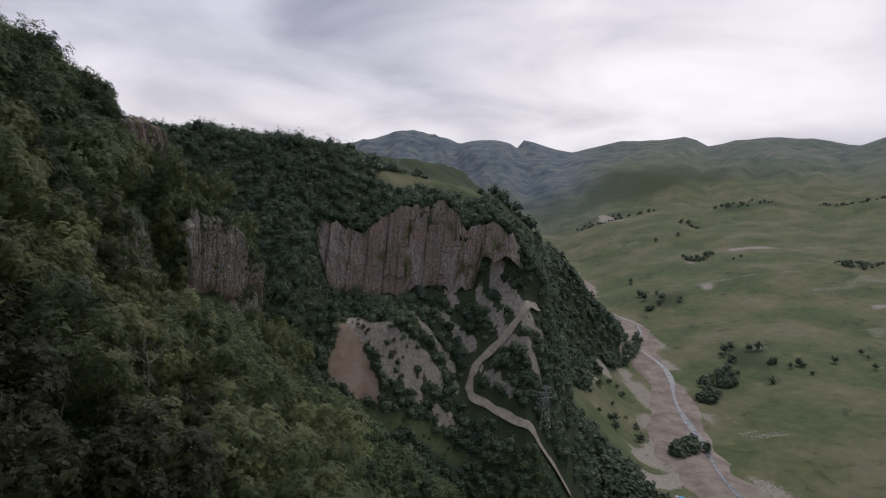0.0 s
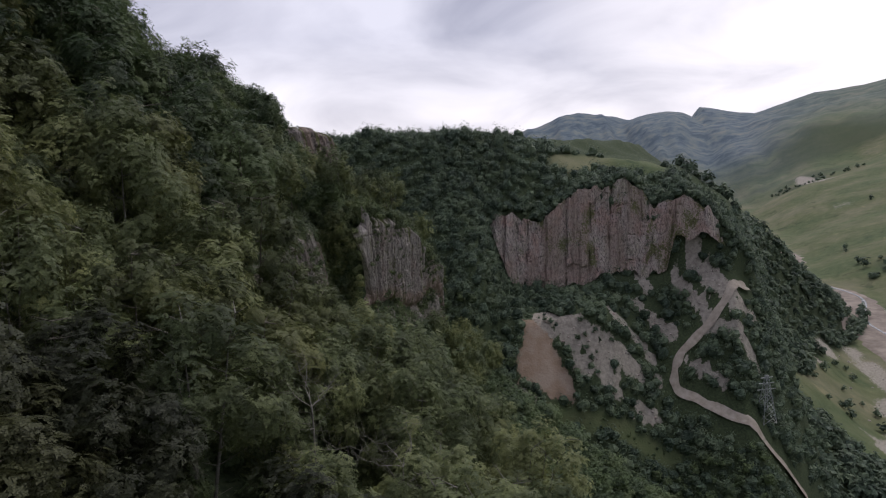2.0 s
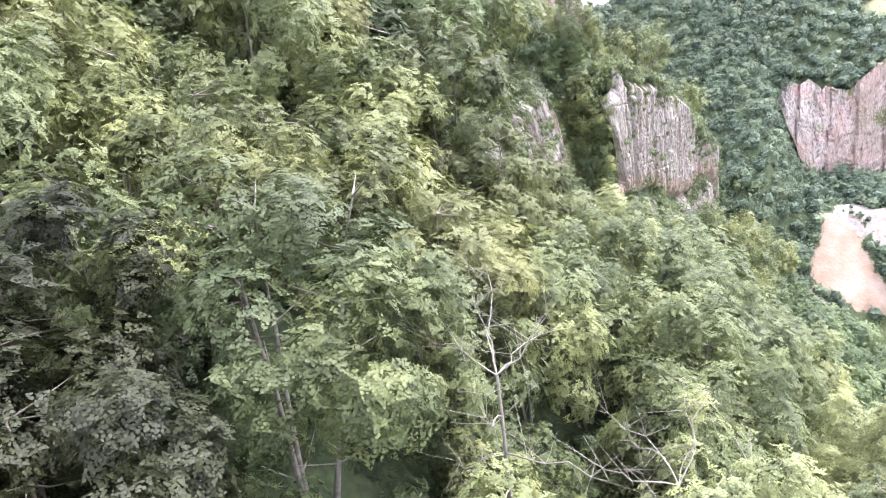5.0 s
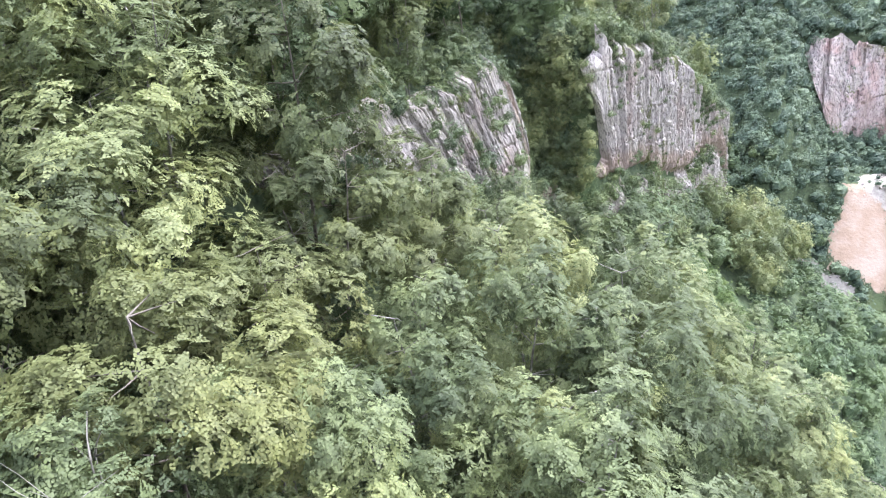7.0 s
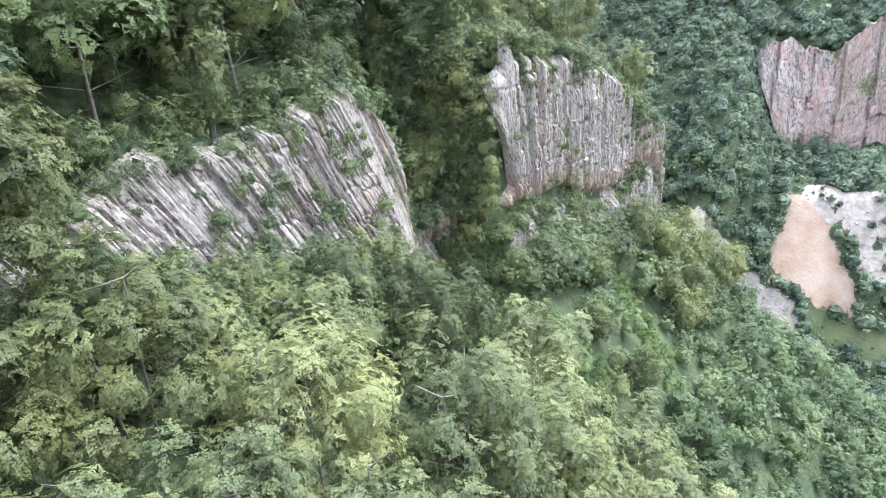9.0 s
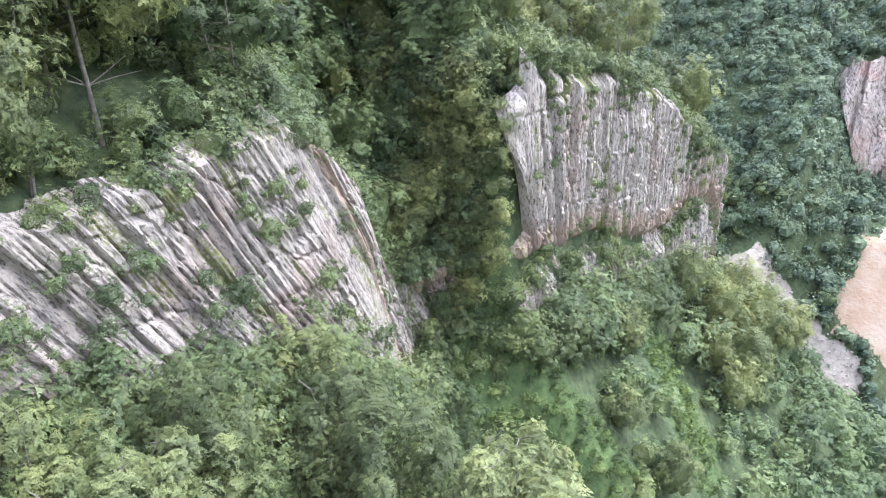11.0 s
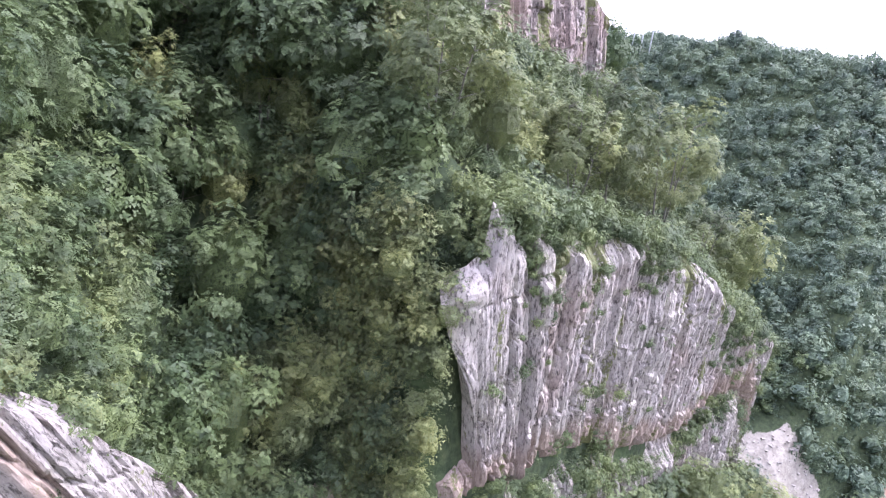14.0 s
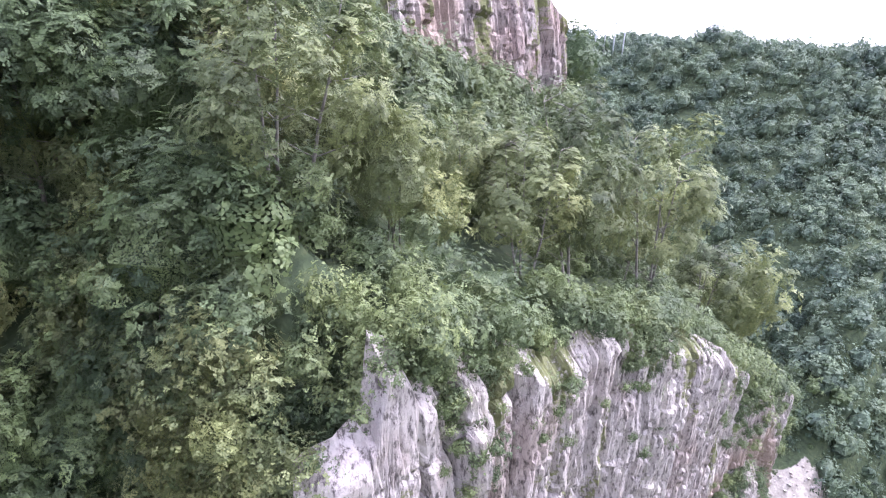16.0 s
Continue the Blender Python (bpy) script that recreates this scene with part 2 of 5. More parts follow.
def leaf_material(name, dark, light, warm=(0.20, 0.19, 0.05), through_light=0.35, leaf=0.05, bare=0.56):
    """Sprays of small leaves: each leaf has its own tint and tilt, with gaps between them."""
    m, t, b = material(name, 0.55)
    geo, info = t.nodes.new("ShaderNodeNewGeometry"), t.nodes.new("ShaderNodeObjectInfo")
    co = t.nodes.new("ShaderNodeTexCoord")
    cell = t.nodes.new("ShaderNodeTexVoronoi")
    cell.inputs["Scale"].default_value = 1.0 / leaf
    link(t, co.outputs["Object"], cell.inputs["Vector"])
    rgb = t.nodes.new("ShaderNodeSeparateColor")
    link(t, cell.outputs["Color"], rgb.inputs[0])
    n, far = noise_node(t, 1.1, 2), noise_node(t, 0.21, 1)
    c1 = mix_node(t, rgb.outputs[0], dark, light)
    tone = ramp_node(t, n.outputs["Fac"], [(0.34, (0.62, 0.66, 0.68)), (0.64, (1.26, 1.24, 1.14))])
    c1 = mix_node(t, 0.85, c1, tone.outputs[0], "MULTIPLY")
    tone = ramp_node(t, far.outputs["Fac"], [(0.38, (0.74, 0.80, 0.82)), (0.60, (1.22, 1.18, 1.02))])
    c1 = mix_node(t, 0.85, c1, tone.outputs[0], "MULTIPLY")
    spot = ramp_node(t, rgb.outputs[1], [(0.0, (0.72, 0.75, 0.77)), (0.7, (1.04, 1.04, 1.02)), (1.0, (1.30, 1.28, 1.24))])
    c1 = mix_node(t, 0.45, c1, spot.outputs[0], "MULTIPLY")
    # Every leaf is turned a little its own way.
    off = t.nodes.new("ShaderNodeVectorMath"); off.operation = "SUBTRACT"; off.inputs[1].default_value = (0.5, 0.5, 0.5)
    link(t, cell.outputs["Color"], off.inputs[0])
    mad = t.nodes.new("ShaderNodeVectorMath"); mad.operation = "MULTIPLY_ADD"; mad.inputs[1].default_value = (0.45, 0.45, 0.45)
    link(t, off.outputs[0], mad.inputs[0]); link(t, geo.outputs["Normal"], mad.inputs[2])
    unit = t.nodes.new("ShaderNodeVectorMath"); unit.operation = "NORMALIZE"
    link(t, mad.outputs[0], unit.inputs[0]); link(t, unit.outputs[0], b.inputs["Normal"])
    leafy = t.nodes.new("ShaderNodeMath"); leafy.operation = "LESS_THAN"; leafy.inputs[1].default_value = bare
    link(t, cell.outputs["Distance"], leafy.inputs[0])
    each = t.nodes.new("ShaderNodeMath"); each.operation = "ADD"
    link(t, attr(t, "tone"), each.inputs[0]); link(t, info.outputs["Random"], each.inputs[1])
    frac = t.nodes.new("ShaderNodeMath"); frac.operation = "FRACT"
    link(t, each.outputs[0], frac.inputs[0])
    shade = ramp_node(t, frac.outputs[0], [(0.0, (0.54, 0.58, 0.56)), (0.35, (0.82, 0.85, 0.83)), (0.7, (1.08, 1.08, 1.04)), (1.0, (1.36, 1.32, 1.18))])
    c1 = mix_node(t, 1.0, c1, shade.outputs[0], "MULTIPLY")
    r = ramp_node(t, frac.outputs[0], [(0.0, (0, 0, 0)), (0.75, (0.12, 0.12, 0.12)), (0.97, (0.5, 0.5, 0.5))])
    c2 = mix_node(t, r.outputs[0], c1, mix_node(t, rgb.outputs[2], light, warm))
    link(t, c2, b.inputs["Base Color"])
    tr = t.nodes.new("ShaderNodeBsdfTranslucent")
    link(t, c2, tr.inputs["Color"])
    ms = t.nodes.new("ShaderNodeMixShader")
    ms.inputs[0].default_value = through_light
    link(t, b.outputs[0], ms.inputs[1]); link(t, tr.outputs[0], ms.inputs[2])
    gap, whole = t.nodes.new("ShaderNodeBsdfTransparent"), t.nodes.new("ShaderNodeMixShader")
    link(t, leafy.outputs[0], whole.inputs[0]); link(t, gap.outputs[0], whole.inputs[1]); link(t, ms.outputs[0], whole.inputs[2])
    link(t, whole.outputs[0], t.nodes["Material Output"].inputs["Surface"])
    return m
def plain_material(name, lo, hi, scale=2.0, rough=0.85, relief=0.0, stretch=None, metal=0.0):
    m, t, b = material(name, rough)
    n = noise_node(t, scale, 6, 0.6, stretch=stretch)
    link(t, ramp_node(t, n.outputs["Fac"], [(0.32, lo), (0.68, hi)]).outputs[0], b.inputs["Base Color"])
    b.inputs["Metallic"].default_value = metal
    if relief:
        bump(t, b, n.outputs["Fac"], 0.8, relief)
    return m


GROUND = ground_material()
ROCK, FAR_ROCK = rock_material(lean=0.16, pale=0.92), rock_material("red_cliff_rock", 0.6, 0.0, 2.2, 1.08)
PINK_ROCK = rock_material("pink_crag_rock", 0.4, 0.1, 1.6, 0.62)
SLANT_ROCK = rock_material("slanting_cliff_rock", 0.0, 0.52, 0.8, 0.70)
BIRCH = ((0.120, 0.140, 0.068), (0.178, 0.202, 0.096), (0.23, 0.235, 0.10), 0.36)
# Olive leaves, darkened to stand in for the shade on the near slope.
OLIVE_SHADED = ((0.024, 0.028, 0.012), (0.042, 0.046, 0.018), (0.072, 0.072, 0.027), 0.22)
WARM = ((0.078, 0.090, 0.040), (0.120, 0.134, 0.058), (0.16, 0.165, 0.066), 0.36)
BEECH = ((0.058, 0.084, 0.042), (0.092, 0.128, 0.062), (0.13, 0.16, 0.070), 0.36)
LEAF_BIRCH, MASS_BIRCH = leaf_material("birch_leaves", *BIRCH), leaf_material("birch_sprays", *BIRCH, 0.12, 0.60)
LEAF_OLIVE_SHADED, MASS_OLIVE_SHADED = leaf_material("shaded_olive_leaves", *OLIVE_SHADED), leaf_material("shaded_olive_sprays", *OLIVE_SHADED, 0.12, 0.60)
LEAF_WARM, MASS_WARM = leaf_material("hornbeam_leaves", *WARM), leaf_material("hornbeam_sprays", *WARM, 0.12, 0.60)
LEAF_BEECH, MASS_BEECH = leaf_material("beech_leaves", *BEECH), leaf_material("beech_sprays", *BEECH, 0.12, 0.60)
# Far leaves paler and bluer than near ones: haze put into their colour.
LEAF_HAZED = leaf_material("hazed_far_leaves", (0.072, 0.106, 0.078), (0.100, 0.136, 0.100), (0.135, 0.165, 0.105), 0.25, 0.20, 0.78)
LEAF_FAR = leaf_material("hazed_hill_leaves", (0.072, 0.106, 0.078), (0.100, 0.136, 0.100), (0.135, 0.165, 0.105), 0.3, 0.22, 0.62)
LEAF_BUSH = leaf_material("bush_leaves", (0.068, 0.100, 0.054), (0.106, 0.145, 0.078), (0.15, 0.175, 0.08), 0.30, 0.10, 0.64)
LEAF_SHRUB = leaf_material("shrub_leaves", (0.066, 0.092, 0.046), (0.106, 0.138, 0.068), (0.16, 0.17, 0.065), 0.28, 0.055, 0.56)
LEAF_HERB = leaf_material("herb_leaves", (0.060, 0.095, 0.038), (0.105, 0.150, 0.058), (0.15, 0.175, 0.07))
BARK_PALE = plain_material("pale_bark", (0.08, 0.072, 0.062), (0.20, 0.19, 0.17), 6.0, 0.8)
BARK_DARK = plain_material("grey_bark", (0.07, 0.06, 0.05), (0.17, 0.15, 0.13), 5.0, 0.9)
DEADWOOD = plain_material("bleached_wood", (0.13, 0.12, 0.105), (0.25, 0.235, 0.21), 3.0, 0.8)
GRAVEL = plain_material("river_gravel", (0.15, 0.122, 0.105), (0.30, 0.255, 0.22), 0.12, 0.95, 0.4)
WATER = plain_material("river_water", (0.06, 0.07, 0.075), (0.24, 0.25, 0.26), 0.35, 0.15, 0.2)
ROAD = plain_material("dirt_road", (0.24, 0.205, 0.17), (0.37, 0.33, 0.285), 0.5, 0.95, 0.1)
STEEL = plain_material("galvanised_steel", (0.32, 0.34, 0.36), (0.45, 0.47, 0.48), 2.0, 0.45, 0, None, 0.7)
BLUE = plain_material("blue_tarpaulin", (0.02, 0.22, 0.55), (0.04, 0.32, 0.70), 1.0, 0.5)
TYRE = plain_material("rubber", (0.015, 0.015, 0.015), (0.03, 0.03, 0.03), 5.0, 0.8)
SLATE = plain_material("dark_sheet_roof", (0.015, 0.015, 0.03), (0.045, 0.045, 0.07), 0.6, 0.5)
WALL = plain_material("pale_render", (0.36, 0.35, 0.33), (0.52, 0.50, 0.47), 0.8, 0.9)
# ---- ground ----
def sm(v, lo, hi):
    k = np.clip((v - lo) / (hi - lo), 0, 1)
    return k * k * (3 - 2 * k)


def rnd2(ix, iy, seed=0):
    """Repeatable random numbers from whole numbers."""
    h = (ix.astype(np.int64) * 374761393 + iy.astype(np.int64) * 668265263 + seed * 69069) & 0x7FFFFFFF
    h = ((h ^ (h >> 13)) * 1274126177) & 0x7FFFFFFF
    return ((h ^ (h >> 16)) & 0xFFFF) / 65535.0


def vnoise(x, y, seed=0):
    ix, iy = np.floor(x), np.floor(y)
    fx, fy = x - ix, y - iy
    fx, fy = fx * fx * (3 - 2 * fx), fy * fy * (3 - 2 * fy)
    a, b = rnd2(ix, iy, seed), rnd2(ix + 1, iy, seed)
    c, d = rnd2(ix, iy + 1, seed), rnd2(ix + 1, iy + 1, seed)
    return (a + (b - a) * fx) * (1 - fy) + (c + (d - c) * fx) * fy - 0.5


def fbm(x, y, seed=0, octaves=4):
    return sum(vnoise(x * 2 ** k, y * 2 ** k, seed + k) / 2 ** k for k in range(octaves))


# Along the hillside (y): where the crags' foot runs, ground above them, below them, and the two slopes.
def edge_x(y):
    return np.interp(y, [-60, 60, 84, 90, 95, 100, 104.5, 106.5, 109, 158, 166, 200, 240],
                     [-24, -24, -26.2, -27.8, -31, -33.5, -31.5, -28, -27.6, -25, -29, -52, -80])


def above_z(y):
    return np.interp(y, [-60, 0, 25, 45, 60, 68, 77, 80, 84, 86, 89.3, 91.5, 94, 97, 101, 105.4, 105.9, 107.2, 107.7, 108.4, 109, 113, 116, 121, 130, 137, 145, 156, 162, 168, 185, 210, 250],
                     [3, 1, -1.5, -4, -5, -3.5, -3.9, -3.2, -2.8, -4.6, -7, -9.8, -13.2, -17.5, -17.8, -15.5, -5.0, -3.6, -1.4, -1.8, -3.2, -2.7, -4.0, -4.5, -6.9, -10.9, -15, -20, -25, -36, -60, -95, -140])
def above_soft(y):
    """Ground farther up the hillside, where the gully between the crags opens gently."""
    return np.interp(y, [-60, 0, 25, 45, 60, 68, 84, 90, 97, 103, 112, 121, 127, 145, 156, 166, 185, 210, 250],
                     [3, 1, -1.5, -4, -5, -3, -3, -7, -12, -11, -6, -6, -8.5, -14, -19, -32, -60, -95, -140])


def below_z(y):
    return np.interp(y, [-60, 0, 25, 45, 60, 68, 84, 92, 100, 105, 110, 115, 120, 128, 140, 158, 172, 185, 200, 250],
                     [3, 1, -1.5, -4.5, -6.5, -9, -13, -20.5, -22, -21.6, -22.4, -23.4, -24.6, -27, -30, -38.5, -44, -56, -70, -140])
def fall(y):
    return np.interp(y, [-60, 25, 60, 90, 112, 135, 154, 175, 195, 250], [0.95, 0.92, 0.92, 1.12, 1.26, 1.02, 0.78, 0.72, 0.7, 1.2])


def hillside(x, y):
    xe = edge_x(y)
    d = xe - x
    k = sm(d, 1, 7)
    up = above_z(y) * (1 - k) + above_soft(y) * k + 0.72 * d + 0.55 * np.maximum(d - 10, 0) - 0.55 * np.maximum(d - 24, 0)
    top = np.interp(y, [60, 95, 112, 122, 150, 170, 200], [88, 25, 15, 10, 5, -2, -30])
    up = np.where(d > 0, np.minimum(up, top + 0.12 * np.maximum(d - 30, 0) + 6 * np.tanh((up - top) / 20)), up)
    down = below_z(y) - fall(y) * (x - xe)
    lip = 0.9 * sm(y, 104, 107) * (1 - sm(y, 156, 160))       # ground reaches out to the crag's rim
    k = sm(x, xe - 0.9 + lip, xe + 0.9 + 0.8 * lip)
    z = up * (1 - k) + down * k
    # Wooded knoll that stands over the upper crag, steep on its valley side.
    q = np.hypot((x + 61) / 13, (y - 122) / 23)
    z = np.maximum(z, 20.0 - 7.0 * q * q - 24 * sm(q, 0.9, 1.25) - 60 * np.maximum(q - 1.25, 0))
    return z + 1.6 * fbm(x / 9, y / 9, 3) + 0.5 * fbm(x / 2.3, y / 2.3, 9, 3)


def hill_foot(y):
    """Where the far hill's valley side meets the sloping field, and the field's height there."""
    ys = [240, 251, 262, 273, 291, 309, 347, 388, 436, 485, 548]
    return np.interp(y, ys, [104, 95, 92, 94, 96, 100, 110, 126, 155, 185, 217]), np.interp(y, ys, [-120, -115, -108, -103, -101, -99, -102, -107, -114, -122, -128])


RIDGE_X = [-300, -120, -20, -3, 25, 47, 58, 68, 80, 95, 120, 160, 200]
RIDGE_Z = [6, 10, 11, 4, -1, -7, -20, -28, -34, -46, -70, -112, -140]


def far_hill(x, y):
    """The wooded hill across the side valley, with a red cliff in its front."""
    fy = 250 + 5 * np.sin(x / 17.0) + 0.25 * np.maximum(x - 62, 0) * 4
    ridge = np.interp(x - 0.75 * np.maximum(y - 275, 0), RIDGE_X, RIDGE_Z)
    cliff_top = np.interp(x, [-40, -22, -12, -3.5, 1.6, 6.8, 13, 19.5, 28, 33, 37, 42, 47, 54, 62, 80, 120], [-16, -16.5, -17.5, -20, -16.5, -13, -9.5, -10, -6.5, -10.5, -17, -15, -11, -17, -26, -46, -100])
    cliff_foot = np.interp(x, [-40, -24, -14, 5, 28, 40, 60, 70, 120], [-18, -20, -44, -45, -39, -37, -34, -44, -100])
    upper = cliff_top + (ridge - cliff_top) * sm(y - fy, -2, 30)
    upper = upper - 0.06 * np.maximum(y - fy - 30, 0)
    ys = [280, 300, 310, 350, 400, 430, 440, 452, 462, 520, 640]
    crest = np.interp(y, ys, [50, 57, 62, 81, 113, 131, 150, 172, 184, 215, 230])
    crest_z = np.interp(y, ys, [-10, -6, -17, -31, -48, -64, -84, -98, -109, -130, -150])
    upper = np.where(y > 280, np.minimum(upper, crest_z - 0.8 * (x - crest)), upper)
    d = fy - y
    bench = 1 - sm(x, 10, 40)           # a wooded bench under the cliff, ending in steep scree
    lower = cliff_foot - (1 - bench) * (1.0 + 0.25 * sm(d, 0, 25)) * d - bench * (0.12 * d + 1.5 * np.maximum(d - 31, 0))
    k = sm(y, fy - 1.5, fy + 1.5)
    right = lower * (1 - k) + upper * k
    left = np.minimum(ridge, ridge - 0.92 * (264 - y)) + 3 * fbm(x / 24, y / 24, 21)
    w = sm(x, -34, -18)
    z = left * (1 - w) + right * w
    z = z + 2.5 * fbm(x / 14, y / 14, 5)
    fx, fz = hill_foot(y)
    return np.where(y > 246, np.where(x < fx, np.minimum(z, fz + 3.2 * (fx - x)), -400), z)


def river_x(y):
    return 150 + 0.125 * y + 10 * np.sin(y / 70.0) + 6 * np.sin(y / 31.0 + 1)


def valley(x, y):
    r = x - river_x(y) - 22
    r0 = np.maximum(r, 0)
    z = -130 + 0.10 * r0 + 0.00017 * r0 ** 2 + 0.010 * np.maximum(y - 300, 0) * 0
    z = z + sm(r, 10, 200) * (26 * fbm(x / 260, y / 190, 31) + 16 * (0.3 - np.abs(fbm(x / 120 + y / 260, y / 120, 37, 3))) + 6 * fbm(x / 45, y / 40, 39, 2))
    l0 = np.maximum(-r - 95, 0)
    z = z + 0.02 * np.minimum(l0, 200) + sm(-r, 40, 90) * 1.5 * fbm(x / 18, y / 18, 41) + 0.8 * fbm(x / 30, y / 30, 43)
    fx, fz = hill_foot(y)
    reach = np.maximum(river_x(y) - 30 - fx, 5)
    z = z + (fz + 130) * np.clip((river_x(y) - 30 - x) / reach, 0, 1) ** 1.3 * sm(y, 225, 250) * (1 - sm(y, 540, 580))
    rho, az = np.hypot(x - 8, y + 11), np.degrees(np.arctan2(x - 8, y + 11))
    el = np.interp(az, [-180, -60, -9, -4, 1, 5, 9, 14, 18, 23, 24.5, 26.5, 31.5, 36, 45, 90, 180],
                   [4, 0.2, 0.2, 1.2, 2.4, 1.7, 2.5, 1.8, 2.9, 3.6, 3.0, 3.7, 4.0, 3.9, 4.6, 5, 4])
    el = el + 0.3 * fbm(az / 3.2, rho * 0, 51) - 0.35 * sm(az, 30, 37) * (1 - sm(az, 45, 60))
    peak = 3300 * np.tan(np.radians(el)) + 8
    ramp = sm(rho, 1400, 3300)
    rib = 1 - 2 * np.abs(fbm(az / 2.6 + rho / 1900, rho / 1500, 53))
    rib = 0.45 * rib + 0.55 * (1 - 2 * np.abs(fbm(x / 520, y / 520, 59, 2)))
    side = (rib - 0.6) * 70 * sm(rho, 1300, 2100) * (1 - sm(rho, 2700, 3250)) + 22 * fbm(x / 330, y / 330, 57, 2) * sm(rho, 1400, 2000) * (1 - sm(rho, 2900, 3300))
    # On the right the meadows climb evenly from the river to the crest.
    rest = np.maximum(3300 - rho, 0) * np.maximum(np.sin(np.radians(az)) - 0.125 * np.cos(np.radians(az)), 0.02)
    even = r0 / (r0 + rest + 1)
    w = sm(az, 6, 17) * (1 - sm(az, 100, 140))
    mount = -130 + (peak + 130) * (ramp * (1 - w) + (0.72 * even + 0.28 * ramp) * w) + side
    mount = mount + sm(r, 30, 300) * sm(rho, 300, 700) * (22 * (0.3 - np.abs(fbm(x / 210 + y / 500, y / 300, 47, 3))) + 9 * fbm(x / 60, y / 60, 48, 2) * (1 - sm(rho, 600, 1100))) * (1 - sm(rho, 2600, 3200))
    return np.maximum(z - 3000 * sm(rho, 2600, 6000), mount - 0.25 * np.maximum(rho - 3350, 0))


def H(x, y):
    x, y = np.asarray(x, float), np.asarray(y, float)
    near, far, base = hillside(x, y), far_hill(x, y), valley(x, y)
    near = np.where((y > 260) | (x > 160), -400, near)
    far = np.where((y < 120) | (y > 640) | (x > 400) | (x < -700), -400, far)
    return np.maximum(np.maximum(near, far), base)


def spread(lo, hi, step, far_lo, far_hi, grow):
    mid = list(np.arange(lo, hi + step, step))
    right, s = [mid[-1]], step
    while right[-1] < far_hi:
        s *= grow
        right.append(right[-1] + s)
    left, s = [mid[0]], step
    while left[-1] > far_lo:
        s *= grow
        left.append(left[-1] - s)
    return np.array(left[:0:-1] + mid + right[1:])


def grid_mesh(name, X, Y, Z):
    """A mesh of quads over two-dimensional arrays of places."""
    n, m = X.shape
    co = np.stack([X, Y, Z], -1).reshape(-1, 3)
    i = np.arange(n * m).reshape(n, m)
    quads = np.stack([i[:-1, :-1], i[:-1, 1:], i[1:, 1:], i[1:, :-1]], -1).reshape(-1, 4)
    return raw_mesh(name, co, quads)


def raw_mesh(name, co, quads, smooth=True):
    me = bpy.data.meshes.new(name)
    k = quads.shape[1]
    me.vertices.add(len(co)); me.loops.add(quads.size); me.polygons.add(len(quads))
    me.vertices.foreach_set("co", np.asarray(co, np.float32).ravel())
    me.loops.foreach_set("vertex_index", np.asarray(quads, np.int32).ravel())
    me.polygons.foreach_set("loop_start", np.arange(0, quads.size, k, dtype=np.int32))
    me.polygons.foreach_set("use_smooth", np.full(len(quads), smooth))
    me.update(calc_edges=True)
    return me


def mask(me, name, values):
    at = me.attributes.new(name, "FLOAT", "POINT")
    at.data.foreach_set("value", np.asarray(values, np.float32).ravel())


ROAD_LINE = [(67, 247.5), (63, 242.5), (58, 237.5), (53.5, 235), (49, 233.5), (43, 231.5), (40.6, 229), (40, 226.5), (41, 223.5), (49.5, 219), (58, 213.5), (64, 211), (72, 215.5), (80, 220.5)]


def along(points, n, smooth=True):
    p = np.array(points, float)
    t = np.linspace(0, len(p) - 1, n)
    out = np.stack([np.interp(t, np.arange(len(p)), p[:, k]) for k in range(p.shape[1])], 1)
    for _ in range(4 if smooth else 0):
        out[1:-1] = (out[:-2] + 2 * out[1:-1] + out[2:]) / 4
    return out


def near_line(x, y, line):
    """Distance of places from a line in plan."""
    best = np.full(np.shape(x), 1e9)
    for (ax, ay), (bx, by) in zip(line[:-1], line[1:]):
        t = np.clip(((x - ax) * (bx - ax) + (y - ay) * (by - ay)) / ((bx - ax) ** 2 + (by - ay) ** 2), 0, 1)
        best = np.minimum(best, np.hypot(x - ax - t * (bx - ax), y - ay - t * (by - ay)))
    return best


SCREE_RUNS = [((20, 233), (33.5, 230.6), 2.2), ((21, 220), (34, 225), 2.8), ((30, 242), (41, 236), 2.0), ((43, 249), (52, 236.5), 2.4),
              ((49.5, 250), (61, 237.5), 3.2), ((59, 235), (68, 240.7), 1.5), ((52, 234), (65, 229.4), 2.2), ((29.6, 254), (34, 247), 1.6),
              ((44, 229), (54.6, 222), 1.8), ((-3, 220.5), (19, 217), 4.2), ((10, 212.5), (20, 215.5), 3.4), ((26, 214), (36, 219), 1.8), ((9, 217), (20, 221), 2.2)]


